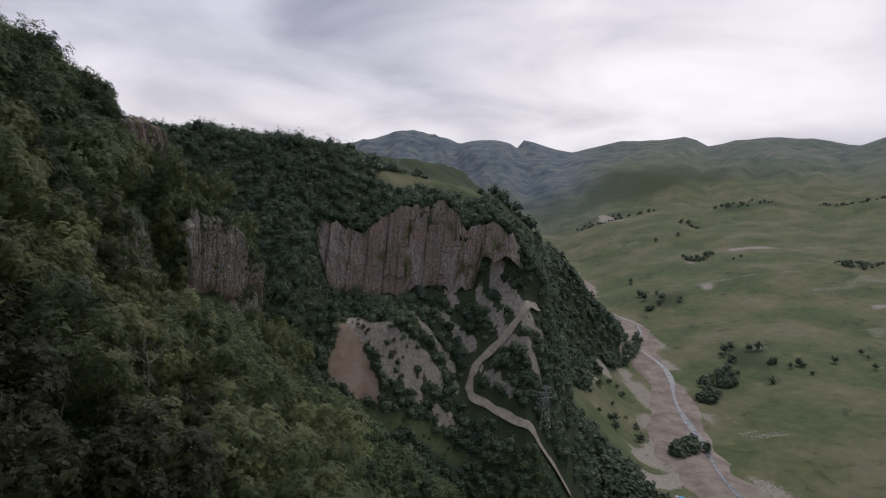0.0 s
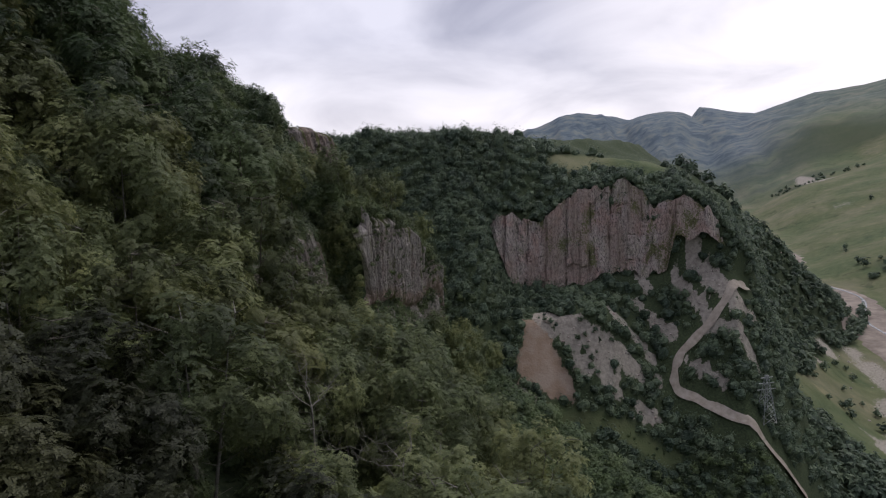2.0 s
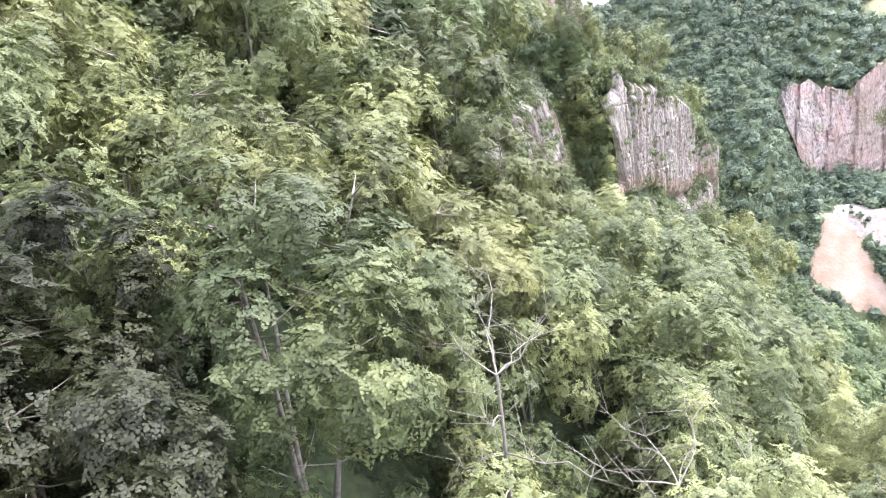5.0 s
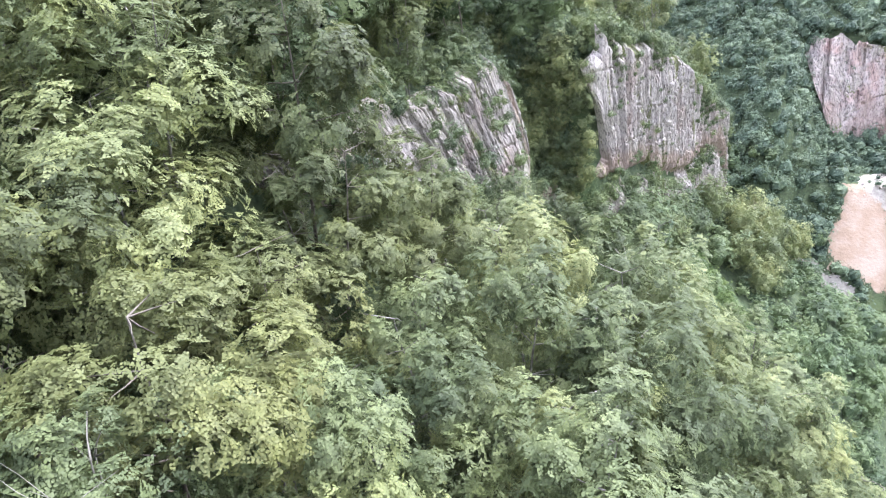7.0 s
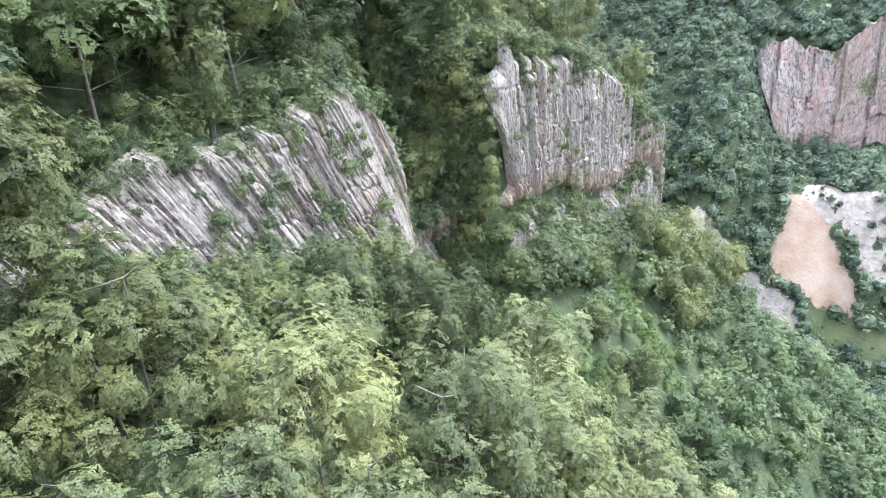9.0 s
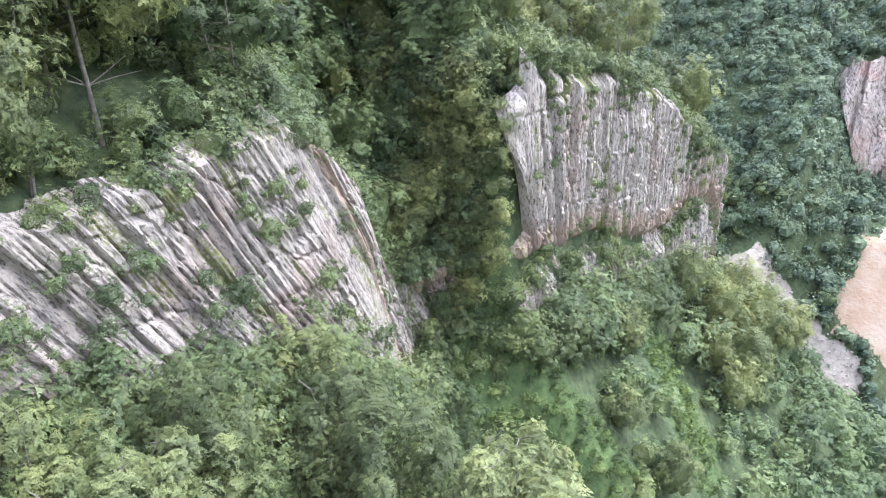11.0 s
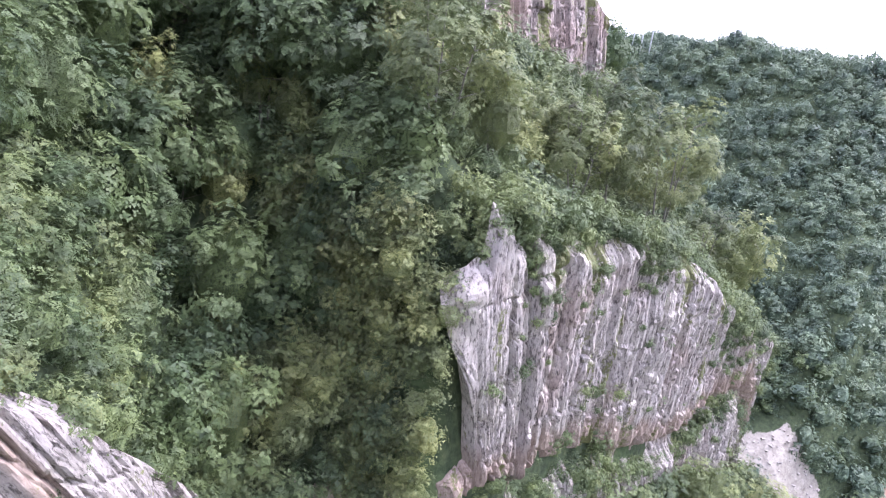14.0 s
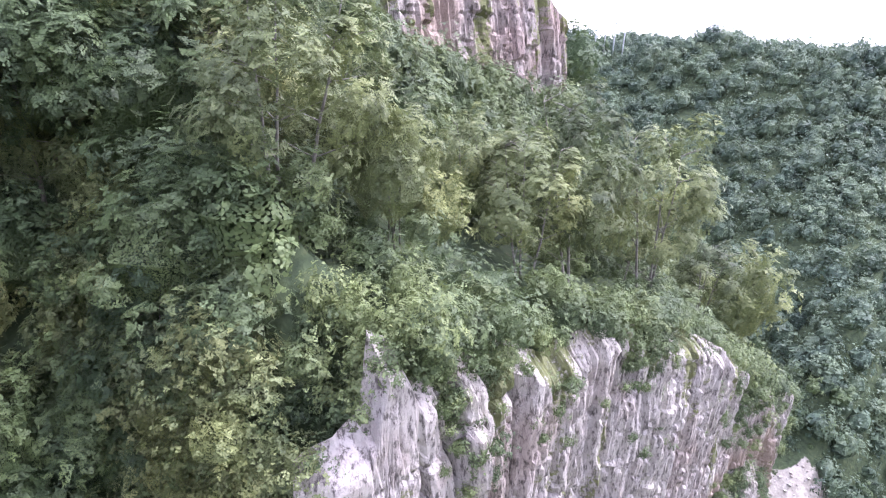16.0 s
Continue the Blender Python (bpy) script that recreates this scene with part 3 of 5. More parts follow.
def scree_mask(x, y):
    """Bare stone: runs under the red cliff, and a strip below the near crags."""
    rough = 1.3 * fbm(x / 3.5, y / 3.5, 61, 3)
    fans = np.zeros(np.shape(x))
    for a, b, w in SCREE_RUNS:
        fans = np.maximum(fans, 1 - sm(near_line(x, y, [a, b]) + rough * (0.5 + 0.35 * w), w * 0.62, w * 0.95))
    fans = fans * sm(fbm((x + 0.9 * y) / 3.0, (y - x) / 14, 63, 2), -0.42, -0.2)
    strip = (1 - sm(near_line(x, y, [(-29, 194.5), (-26, 195), (-19, 199.7), (-12, 203.5), (-5, 202.5)]) + 0.5 * rough, 1.9, 2.7))
    scars = (x > river_x(y) + 30) * (np.hypot(x, y) < 1300) * sm(fbm(x / 60, y / 24, 87), 0.36, 0.44) * 0.45
    for a, b, w in (((480, 905), (560, 935), 16), ((395, 862), (420, 875), 14), ((445, 1290), (470, 1500), 22), ((350, 700), (380, 760), 5), ((420, 560), (470, 590), 4)):
        scars = np.maximum(scars, 0.8 * (1 - sm(near_line(x, y, [a, b]) + 0.8 * w * fbm(x / 14, y / 14, 65, 3), 0.4 * w, w)))
    bank = (1 - sm(np.abs(x - river_x(y) + 8 + 18 * fbm(y / 40, x * 0, 88)), 20, 30)) * (y > 140) * (y < 900) * sm(fbm(x / 16, y / 30, 89), -0.12, 0.1)
    pads = np.zeros(np.shape(x))
    for a, b, w in (((148, 412), (156, 425), 7), ((128, 372), (140, 392), 2.5), ((140, 300), (160, 330), 9), ((120, 268), (150, 285), 8)):
        pads = np.maximum(pads, 0.9 * (1 - sm(near_line(x, y, [a, b]) + 0.7 * w * fbm(x / 6, y / 6, 66, 3), 0.5 * w, w)))
    return np.clip(np.maximum(np.maximum(np.maximum(fans, pads), strip), np.maximum(scars, 0.62 * bank)), 0, 1)


def earth_mask(x, y):
    n = 6 * fbm(x / 6, y / 6, 64, 3)
    return sm(x + 0.5 * n, -10, -8) * (1 - sm(x - 0.85 * (217 - y) + 1.2 * n, -1.5, 1.5)) * sm(y + 0.5 * n, 205, 208) * (1 - sm(y + n, 216, 218))


def lush_mask(x, y):
    a = 1 - sm(near_line(x, y, [(-27.5, 103.6), (-24, 105.4), (-18, 108)]) + fbm(x / 2, y / 2, 82), 1.9, 3.0)
    b = 1 - sm(near_line(x, y, [(-23.5, 129), (-17, 125), (-12, 119.5)]) + fbm(x / 2, y / 2, 82), 1.3, 2.4)
    return np.maximum(a, b)


def wood_mask(x, y, z):
    hill = (x < river_x(y) - 60) & (z > -124)
    w = np.where((y > 246) & (y < 560), x < hill_foot(y)[0] - 1 + 12 * sm(y, 320, 360), hill & (y < 700) & (z > -118)) * 1.0
    meadow = sm(near_line(x, y, [(8, 276), (38, 284)]), 6, 10)          # clearing on the hill's top
    bank = sm(near_line(x, y, [(1, 203.5), (14, 204.5), (26, 209), (38, 211)]) + 0.8 * fbm(x / 3, y / 3, 84), 1.5, 2.3)              # pale grass slope
    far_woods = sm(np.hypot(x, y), 1400, 1600) * sm(fbm(x / 330, y / 260, 81), 0.02, 0.07) * 0.85
    copse = (x > river_x(y) + 60) * (np.hypot(x, y) < 1600) * sm(fbm(x / 90, y / 70, 83), 0.36, 0.40) * 0.9
    return np.maximum(w * meadow * bank, np.maximum(far_woods, copse))


def build_ground():
    xs = spread(-72, 70, 1.25, -4600, 4600, 1.045)
    ys = spread(-10, 270, 1.4, -4600, 4600, 1.048)
    X, Y = np.meshgrid(xs, ys)
    Z = H(X, Y)
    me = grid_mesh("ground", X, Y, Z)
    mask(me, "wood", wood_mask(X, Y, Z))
    # Haze amount: grows with distance from the first camera place, left of the valley.
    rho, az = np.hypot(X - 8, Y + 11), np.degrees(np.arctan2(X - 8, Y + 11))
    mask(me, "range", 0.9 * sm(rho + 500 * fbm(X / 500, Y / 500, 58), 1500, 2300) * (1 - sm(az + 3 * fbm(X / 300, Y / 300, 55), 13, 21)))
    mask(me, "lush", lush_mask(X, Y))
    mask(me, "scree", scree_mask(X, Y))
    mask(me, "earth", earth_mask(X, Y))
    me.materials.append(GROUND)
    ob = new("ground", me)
    return tagged(ob, "steep wooded mountainside falling to a green grassy valley", "ground", kind="structure")


build_ground()


def ribbon(name, line, widths, lift, mat, label, category, kind="structure", rows=5, tuck=0.8):
    p = np.array(line)
    d = np.gradient(p, axis=0)
    d /= np.linalg.norm(d, axis=1)[:, None]
    nrm = np.stack([d[:, 1], -d[:, 0]], 1)
    w = np.asarray(widths)[:, None] * np.linspace(-0.5, 0.5, rows)[None]
    X, Y = p[:, :1] + nrm[:, :1] * w, p[:, 1:] + nrm[:, 1:] * w
    Z = H(X, Y)
    Z = np.maximum(Z, Z[:, [rows // 2]] - 0.3) + lift
    Z[:, 0] -= tuck
    Z[:, -1] -= tuck
    me = grid_mesh(name, X, Y, Z)
    me.materials.append(mat)
    return tagged(new(name, me), label, category, kind=kind)
# ---- cliffs ----
def columns(u, v, seed, lean, coarse=1.0):
    """Relief of a jointed cliff: straight leaning pillars broken into tilted, angular blocks."""
    out = 1.1 * fbm(u / 11, v / 16, seed + 90, 2)
    base = u + lean * v + 0.5 * fbm(u / 7, v / 8, seed + 60, 2) + 0.07 * fbm(u / 1.5, v / 2.5, seed + 61, 2)
    for k, (w, depth) in enumerate(((4.2, 1.05), (1.6, 0.62), (0.64, 0.30), (0.33, 0.10))):
        q = base / w + 1.1 * vnoise(base / (2.3 * w), base * 0 + k, seed + k)       # uneven widths
        i = np.floor(q)
        r = [rnd2(i, i * 0, seed + 11 * k + n) for n in range(4)]
        tall = w * (2.2 + 5 * r[0]) + 0.7
        g = v / tall + 7 * r[1]
        j = np.floor(g)
        a, b, c = (rnd2(i, j, seed + 17 * k + n) for n in range(3))
        f, g = q - i, g - j
        tilt = (f - 0.5) * (0.8 * (r[2] - 0.5) + 1.3 * (b - 0.5)) + (g - 0.5) * (c - 0.5) * 0.7
        joint = (1 - sm(np.minimum(f, 1 - f), 0.0, (0.07, 0.12, 0.2, 0.3)[k])) * (0.3 + r[3]) + 0.6 * (a > 0.45) * (1 - sm(np.minimum(g, 1 - g) * tall / w, 0.0, 0.08))
        out += depth * (coarse if k < 2 else 1.0) * (0.7 * (r[3] - 0.5) + (0.5 if k < 2 else 0.32) * (a - 0.5) + tilt - 0.6 * joint)
    crumble = np.abs(fbm(base / 1.3, v / 2.2, seed + 92, 3))          # broken, hollowed patches
    return out - 0.22 * (1 - sm(crumble, 0.0, 0.10)) + 0.12 * fbm(u / 0.5, v / 0.9, seed + 91, 3)
def crag(name, y0, y1, top, foot, mat, seed, lean, label, step=0.10, outline=edge_x, shift=1.5, over=None, calm=None, rusty=None, rough=1.0, coarse=1.0, mid=-10.0):
    """A rock face along the hillside: its mesh runs along the leaning beds, from foot to top."""
    cols = np.arange(y0, y1, step)
    rows = int(max(np.max(top(cols) - foot(cols)), 4) / 0.21)
    s = np.linspace(0, 1, rows)[:, None]
    yt = cols - lean * (-5 - mid)                        # where each bed reaches the brow
    for _ in range(8 if lean > 0.3 else 0):
        yt = 0.5 * yt + 0.5 * (cols - lean * (top(yt) - mid))
    i = np.floor((yt + 0.4 * fbm(yt / 2, yt * 0, seed + 2)) / 0.85)
    zt = (top(yt) + 1.0 * fbm(yt / 4.5, yt * 0, seed, 3) + 0.25 * (rnd2(i, i * 0, seed + 1) - 0.6))[None]
    zf = foot(cols)[None]
    Z = zf + (zt - zf) * s
    Yg = cols[None] - lean * (Z - mid)
    x = outline(Yg) + shift
    tx = (outline(Yg + 0.2) - outline(Yg - 0.2)) / 0.4
    nx, ny = 1 / np.hypot(1, tx), -tx / np.hypot(1, tx)
    end = (sm(cols, y0, y0 + 0.5) * (1 - sm(cols, y1 - 1.5, y1)))[None]
    D = rough * columns(Yg, Z - mid, seed, lean, coarse)
    if calm is not None:
        D = D * (1 - calm(Yg, Z))
    D = D * end - (1 - end) * 1.5
    D = D + (over(Yg, Z, s) if over else 0) - 0.9 * sm(s, 0.95, 1.0)
    if name == "cliff_north":            # its end wall leans over the gully
        Yg = Yg + (sm(Yg, 105.3, 105.6) * (1 - sm(Yg, 106, 118))) * 0.16 * np.clip(-5 - Z, 0, 12)
    X, Yp = x + nx * D, Yg + ny * D
    me = grid_mesh(name, X, Yp, Z)
    ledge = fbm((Yg + lean * Z) / 1.6, Z / 5.0, seed + 40)
    tall = sm(zt - zf, 12, 16) * sm(Yg, 109, 111) if name == "cliff_north" else 1.0
    tongue = 0.5 + 4.5 * np.clip(vnoise(cols / 1.7, cols * 0, seed + 44) + 0.25, 0, 1)[None]          # growth hanging from the brow
    hang = 0.22 * (1 - sm(zt - Z, 0.6 * tongue, tongue))
    clean = sm(Yg, 107.5, 108.5) if name == "cliff_north" else 1.0
    mask(me, "moss", np.clip(0.12 + 0.95 * ledge + hang * tall, 0, 0.9) * clean)
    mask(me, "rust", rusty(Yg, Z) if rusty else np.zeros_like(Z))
    for p in me.polygons:
        p.use_smooth = False
    me.materials.append(mat)
    return tagged(new(name, me), label, "cliff", kind="structure")


def under_edge(y):
    """Height of the sharp lower edge of the northern crag, over its undercut."""
    i = np.floor((y + 0.3 * np.sin(y)) / 0.8)
    line = np.interp(y, [97, 99, 102, 105, 109, 113, 120, 128, 138, 146, 153, 157, 161], [-22, -21, -19.3, -17.6, -17.6, -18.4, -19.2, -22.2, -23.8, -22.8, -23.5, -29, -40])
    return line + 1.1 * (rnd2(i, i * 0, 5) - 0.5) + 0.8 * fbm(y / 4, y * 0, 6, 2)


def north_profile(y, z, s):
    """Leaning wall, undercut beneath it, and a lower step of rock."""
    u = z - under_edge(y)
    w = 0.5 + 0.9 * fbm(y / 6, z / 9, 14, 2)
    return 0.7 + 0.055 * np.clip(u, 0, 16) - (0.6 + 0.9 * w) * (1 - sm(u, -0.9, 0.15)) + (0.5 + 1.3 * w) * (1 - sm(u, -3.6, -1.6))


def build_crags():
    crag("cliff_south", 59.5, 97, lambda y: above_z(y) + 0.8, lambda y: below_z(y) - 6.0, SLANT_ROCK, 3, 0.52,
         "pale grey cliff of leaning rock beds with moss tufts", over=lambda y, z, s: 0.9 - 1.6 * s,
         calm=lambda y, z: 0.75 * (1 - sm(np.abs(y + 0.52 * z - 82.3), 1.0, 1.6)),
         rusty=lambda y, z: 0.8 - 0.8 * sm(np.abs(y + 0.52 * z - 84.0), 0.15, 0.5), rough=0.75, coarse=0.42)
    crag("cliff_north", 97.5, 162, lambda y: above_z(y) - 0.3, lambda y: below_z(y) - 6.0, ROCK, 17, 0.16,
         "pale grey overhanging cliff of tall upright rock columns", over=north_profile,
         calm=lambda y, z: 0.7 * (1 - sm(y - 0.25 * (z + 12), 107.2, 108.0)) * sm(z, -16, -14),
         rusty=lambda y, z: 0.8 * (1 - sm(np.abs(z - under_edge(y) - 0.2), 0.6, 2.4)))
    # Upper crag on the shoulder above.
    crag("cliff_upper", 127, 150, lambda y: 12.5 - 0.012 * (y - 134) ** 2, lambda y: -8 + 0 * y, PINK_ROCK, 29, 0.12,
         "weathered grey and pink crag high in the woods", 0.22, lambda y: -41.0 - 0.006 * (y - 137) ** 2, 0.0,
         over=lambda y, z, s: -0.12 * (z + 2), rusty=lambda y, z: 0.6 * (1 - sm(np.abs(y - 128.5 - 0.1 * z), 1.2, 2.6)))


def red_cliff():
    """The tall red cliff in the front of the far hill."""
    step = 0.6
    xs = np.arange(-22, 62, step)
    zt = np.interp(xs, [-22, -12, -3.5, 1.6, 6.8, 13, 19.5, 28, 33, 37, 42, 47, 54, 62], [-16.5, -17.5, -20, -16.5, -13, -9.5, -10, -6.2, -10.5, -17, -15, -11, -17, -26]) + 1.5 * fbm(xs / 5, xs * 0, 77) + 1.6 * fbm(xs / 1.6, xs * 0, 78)
    zf = np.interp(xs, [-22, -19.5, -15.7, -10.6, 0.2, 11, 24, 30, 33, 36, 41, 44, 54, 62], [-20, -24, -34, -46, -44.5, -41, -38, -37, -43, -38, -37, -26, -25, -30]) - 1.5 + 2.5 * fbm(xs / 4, xs * 0, 79)
    rows = 60
    s = np.linspace(0, 1, rows)[:, None]
    U = np.repeat(xs[None], rows, 0)
    V = (zt - zf)[None] * s
    D = 1.5 * columns(U / 1.7, V / 1.7, 71, -0.05) + 3.0 * fbm(U / 16, V / 40, 73)
    yb = 250 + 5 * np.sin(xs / 17.0)
    end = sm(xs, -22, -17) * (1 - sm(xs, 52, 62))
    Yp = yb[None] - 3.8 - D * end[None] + (1 - end)[None] * 4 + 2.5 * s
    me = grid_mesh("cliff_far", U, Yp, zf[None] + V)
    mask(me, "rust", 0.55 * sm(fbm(U / 6.0, V / 30.0, 74, 3), -0.05, 0.25))
    mask(me, "moss", np.clip(0.10 + 0.9 * fbm(U / 5, V / 8, 75) + 0.15 * sm(s, 0.85, 1.0), 0, 1))
    for p in me.polygons:
        p.use_smooth = False
    me.materials.append(FAR_ROCK)
    tagged(new("cliff_far", me), "tall reddish-brown cliff streaked by weather above scree", "cliff", kind="structure")


build_crags()
red_cliff()
# ---- trees ----
def leaf_cards(centres, radii, per, size, rng, flat=0.5, droop=0.0, middle=4.0, slim=0.55, plume=0.3, twigs=11):
    """Small pointed leaf sprays on the twigs of each bough, as loose triangles."""
    m = len(centres)
    side = centres - np.array([0, 0, middle])
    side /= np.linalg.norm(side, axis=1)[:, None] + 1e-6
    axis = side + np.array([0, 0, 0.7])
    axis /= np.linalg.norm(axis, axis=1)[:, None] + 1e-6
    # Twigs point outwards and upwards from the bough; sprays gather round their ends.
    tw = rng.normal(size=(m, twigs, 3)) + 0.75 * axis[:, None]
    tw /= np.linalg.norm(tw, axis=2)[..., None]
    reach = 0.65 + 0.5 * rng.random((m, twigs))
    pick = rng.integers(twigs, size=(m, per))
    rows = np.arange(m)[:, None]
    n = m * per
    d = (tw[rows, pick] + 0.40 * rng.normal(size=(m, per, 3))).reshape(n, 3)
    d /= np.linalg.norm(d, axis=1)[:, None]
    r = np.repeat(radii, per)[:, None]
    out = reach[rows, pick].reshape(n, 1) * (0.62 + 0.42 * rng.random((n, 1)))
    ax, sd = np.repeat(axis, per, 0), np.repeat(side, per, 0)
    p = np.repeat(centres, per, 0) + d * r * out * np.array([1, 1, 0.85])
    p += ax * r * plume * np.sum(d * ax, 1)[:, None]
    p[:, 2] -= droop * (rng.random(n) ** 2) * r[:, 0]
    nrm = 0.95 * d + 0.35 * sd + rng.normal(size=(n, 3)) * 0.22 + np.array([0, 0, 0.25 + 0.3 * flat])
    nrm /= np.linalg.norm(nrm, axis=1)[:, None] + 1e-6
    a = 0.7 * d + rng.normal(size=(n, 3)) * 0.75 + np.array([0, 0, 0.6 - 0.5 * flat])
    a -= nrm * np.sum(nrm * a, 1)[:, None]
    a /= np.linalg.norm(a, axis=1)[:, None] + 1e-6
    b = np.cross(nrm, a)
    s = size * (0.55 + 0.9 * rng.random((n, 1)))
    a, b = a * s, b * s * slim
    tri = np.stack([p - a, p + a * 0.35 - b, p + a * 0.55 + b], 1)
    return tri.reshape(-1, 3), np.arange(3 * n).reshape(n, 3)
def limb(path, r0, r1, sides=6):
    """A tapered round limb along a line of points."""
    p = np.array(path, float)
    n = len(p)
    d = np.gradient(p, axis=0)
    d /= np.linalg.norm(d, axis=1)[:, None] + 1e-9
    a = np.cross(d, [0.31, 0.87, 0.13])
    a /= np.linalg.norm(a, axis=1)[:, None] + 1e-9
    b = np.cross(d, a)
    r = np.linspace(r0, r1, n)[:, None, None]
    t = np.linspace(0, 2 * np.pi, sides, endpoint=False)[None, :, None]
    ring = p[:, None] + r * (np.cos(t) * a[:, None] + np.sin(t) * b[:, None])
    i = np.arange(n * sides).reshape(n, sides)
    j = np.roll(i, -1, 1)
    q = np.stack([i[:-1], j[:-1], j[1:], i[1:]], -1).reshape(-1, 4)
    return ring.reshape(-1, 3), q


def join(pieces):
    co, fa, k = [], [], 0
    for c, f in pieces:
        co.append(c); fa.append(f + k); k += len(c)
    return np.concatenate(co), np.concatenate(fa)


def wander(start, end, n, amount, rng):
    t = np.linspace(0, 1, n)[:, None]
    p = np.array(start) * (1 - t) + np.array(end) * t
    w = np.cumsum(rng.normal(size=(n, 3)), 0) * amount
    return p + w * t


def skeleton_of(kind, h, rng):
    """Stems and limbs of a tree, and where its clusters of leaves hang."""
    stem_list, limbs, tips = [], [], []
    stems = {"birch": rng.integers(1, 4), "beech": rng.integers(1, 3), "bush": 4}[kind]
    for k in range(stems):
        a = rng.random() * 6.28
        lean = (0.08 if stems == 1 else 0.22) * h * (0.4 + 0.6 * rng.random())
        top = (math.cos(a) * lean, math.sin(a) * lean, h * (0.84 + 0.1 * rng.random()))
        base = (0.15 * math.cos(a) * (stems > 1), 0.15 * math.sin(a) * (stems > 1), -0.8)
        path = wander(base, top, 8, 0.05 * h / 7, rng)
        stem_list.append(limb(path, 0.010 * h, 0.002 * h))
        first = {"birch": 0.20, "beech": 0.16, "bush": 0.1}[kind]
        count = {"birch": 20, "beech": 22, "bush": 6}[kind] // (1 if stems == 1 else 2) + 2
        for j in range(count):
            t = first + (1 - first) * (j + rng.random()) / count
            o = path[min(7, int(t * 7.99))]
            b = rng.random() * 6.28
            shape = {"birch": 1.0 - 0.75 * abs(t - 0.42), "beech": 1.05 - 0.85 * abs(t - 0.4), "bush": 1.0}[kind]
            reach = h * {"birch": 0.18, "beech": 0.24, "bush": 0.42}[kind] * shape * (0.65 + 0.45 * rng.random())
            rise = {"birch": 0.45, "beech": 0.15, "bush": 0.45}[kind]
            e = o + np.array([math.cos(b) * reach, math.sin(b) * reach, reach * rise * (0.5 + rng.random())])
            tw = wander(o, e, 5, 0.03, rng)
            limbs.append(limb(tw[::2], 0.0036 * h, 0.0008 * h, 3))
            tips += [tw[-1], tw[-2] * 0.6 + tw[-1] * 0.4, tw[2]]
        tips += [path[-1], path[-2]]
    return stem_list, limbs, np.array(tips)


def dome(h, wide, clumps, per, size, rng, droop, flat, core=0, slim=0.55, plume=0.3):
    """Boughs of leaves over an uneven dome, round a dense heart."""
    k = np.arange(clumps) + 0.5
    up = 1 - 1.6 * k / clumps
    a = 2.39996 * k + rng.normal(size=clumps) * 0.4
    r = np.sqrt(1 - np.clip(up, -0.75, 1) ** 2) * (0.58 + 0.42 * rng.random(clumps))
    c = np.stack([np.cos(a) * r * wide / 2, np.sin(a) * r * wide / 2, h * (0.55 + 0.34 * up + 0.05 * rng.normal(size=clumps))], 1)
    rad = 0.92 * wide / math.sqrt(clumps) * (0.7 + 0.6 * rng.random(clumps))
    outer = leaf_cards(c, rad, per, size, rng, flat, droop, 0.4 * h, slim, plume, 11 if per > 40 else 6)
    if not core:
        return outer
    # Heart of the crown: a lumpy mass of inner foliage that closes the view through it.
    la, lo = np.meshgrid(np.linspace(-1.15, 1.45, core), np.linspace(0, 2 * np.pi, core + 3, endpoint=False), indexing="ij")
    lump = 0.70 + 0.12 * rng.normal(size=la.shape).clip(-1.3, 1.3)
    g = np.stack([np.cos(la) * np.cos(lo) * lump * wide / 2, np.cos(la) * np.sin(lo) * lump * wide / 2, h * (0.52 + 0.40 * np.sin(la) * lump)], -1).reshape(-1, 3)
    i = np.arange(la.size).reshape(la.shape)
    j = np.roll(i, -1, 1)
    heart = np.concatenate([np.stack([i[:-1], j[:-1], j[1:]], -1).reshape(-1, 3), np.stack([i[:-1], j[1:], i[1:]], -1).reshape(-1, 3)])
    return join([outer, (g, heart)])
def tree_meshes(kind, h, seed, leaf_mat, bark_mat):
    rng = np.random.default_rng(seed)
    stem_list, limbs, tips = skeleton_of(kind, h, rng)
    if kind == "birch":
        co, q = dome(h, 0.60 * h, 28, 140, 0.235, rng, 0.25, 0.2, 0, 0.5, 0.6)
    else:
        co, q = dome(h, 0.70 * h, 28, 130, 0.25, rng, 0.1, 0.9, 0, 0.55, 0.2)
    crown = raw_mesh(kind + "_crown", co, q, False)
    crown.materials.append(leaf_mat)
    stems = []
    for co, q in stem_list:
        stems.append(raw_mesh(kind + "_stem", co, q))
        stems[-1].materials.append(bark_mat)
    co, q = join(limbs)
    boughs = raw_mesh(kind + "_boughs", co, q)
    boughs.materials.append(bark_mat)
    return stems, boughs, crown


def tree_thing(name, meshes, label, group):
    stems, boughs, crown = meshes
    root = tagged(new(name), label, "tree", group)
    for me in stems:
        new("trunk", me).parent = root
    for part_name, me in (("limbwork", boughs), ("crown", crown)):
        tagged(new(part_name, me), kind="stuff").parent = root
    return root


def wood_sites(x0, x1, y0, y1, gap, seed):
    """Scattered places in a stretch of the plan, one in each square of a loose grid."""
    rng = np.random.default_rng(seed)
    gx, gy = np.meshgrid(np.arange(x0, x1, gap), np.arange(y0, y1, gap))
    x = (gx + rng.random(gx.shape) * gap * 0.95).ravel()
    y = (gy + rng.random(gx.shape) * gap * 0.95).ravel()
    return x, y, rng


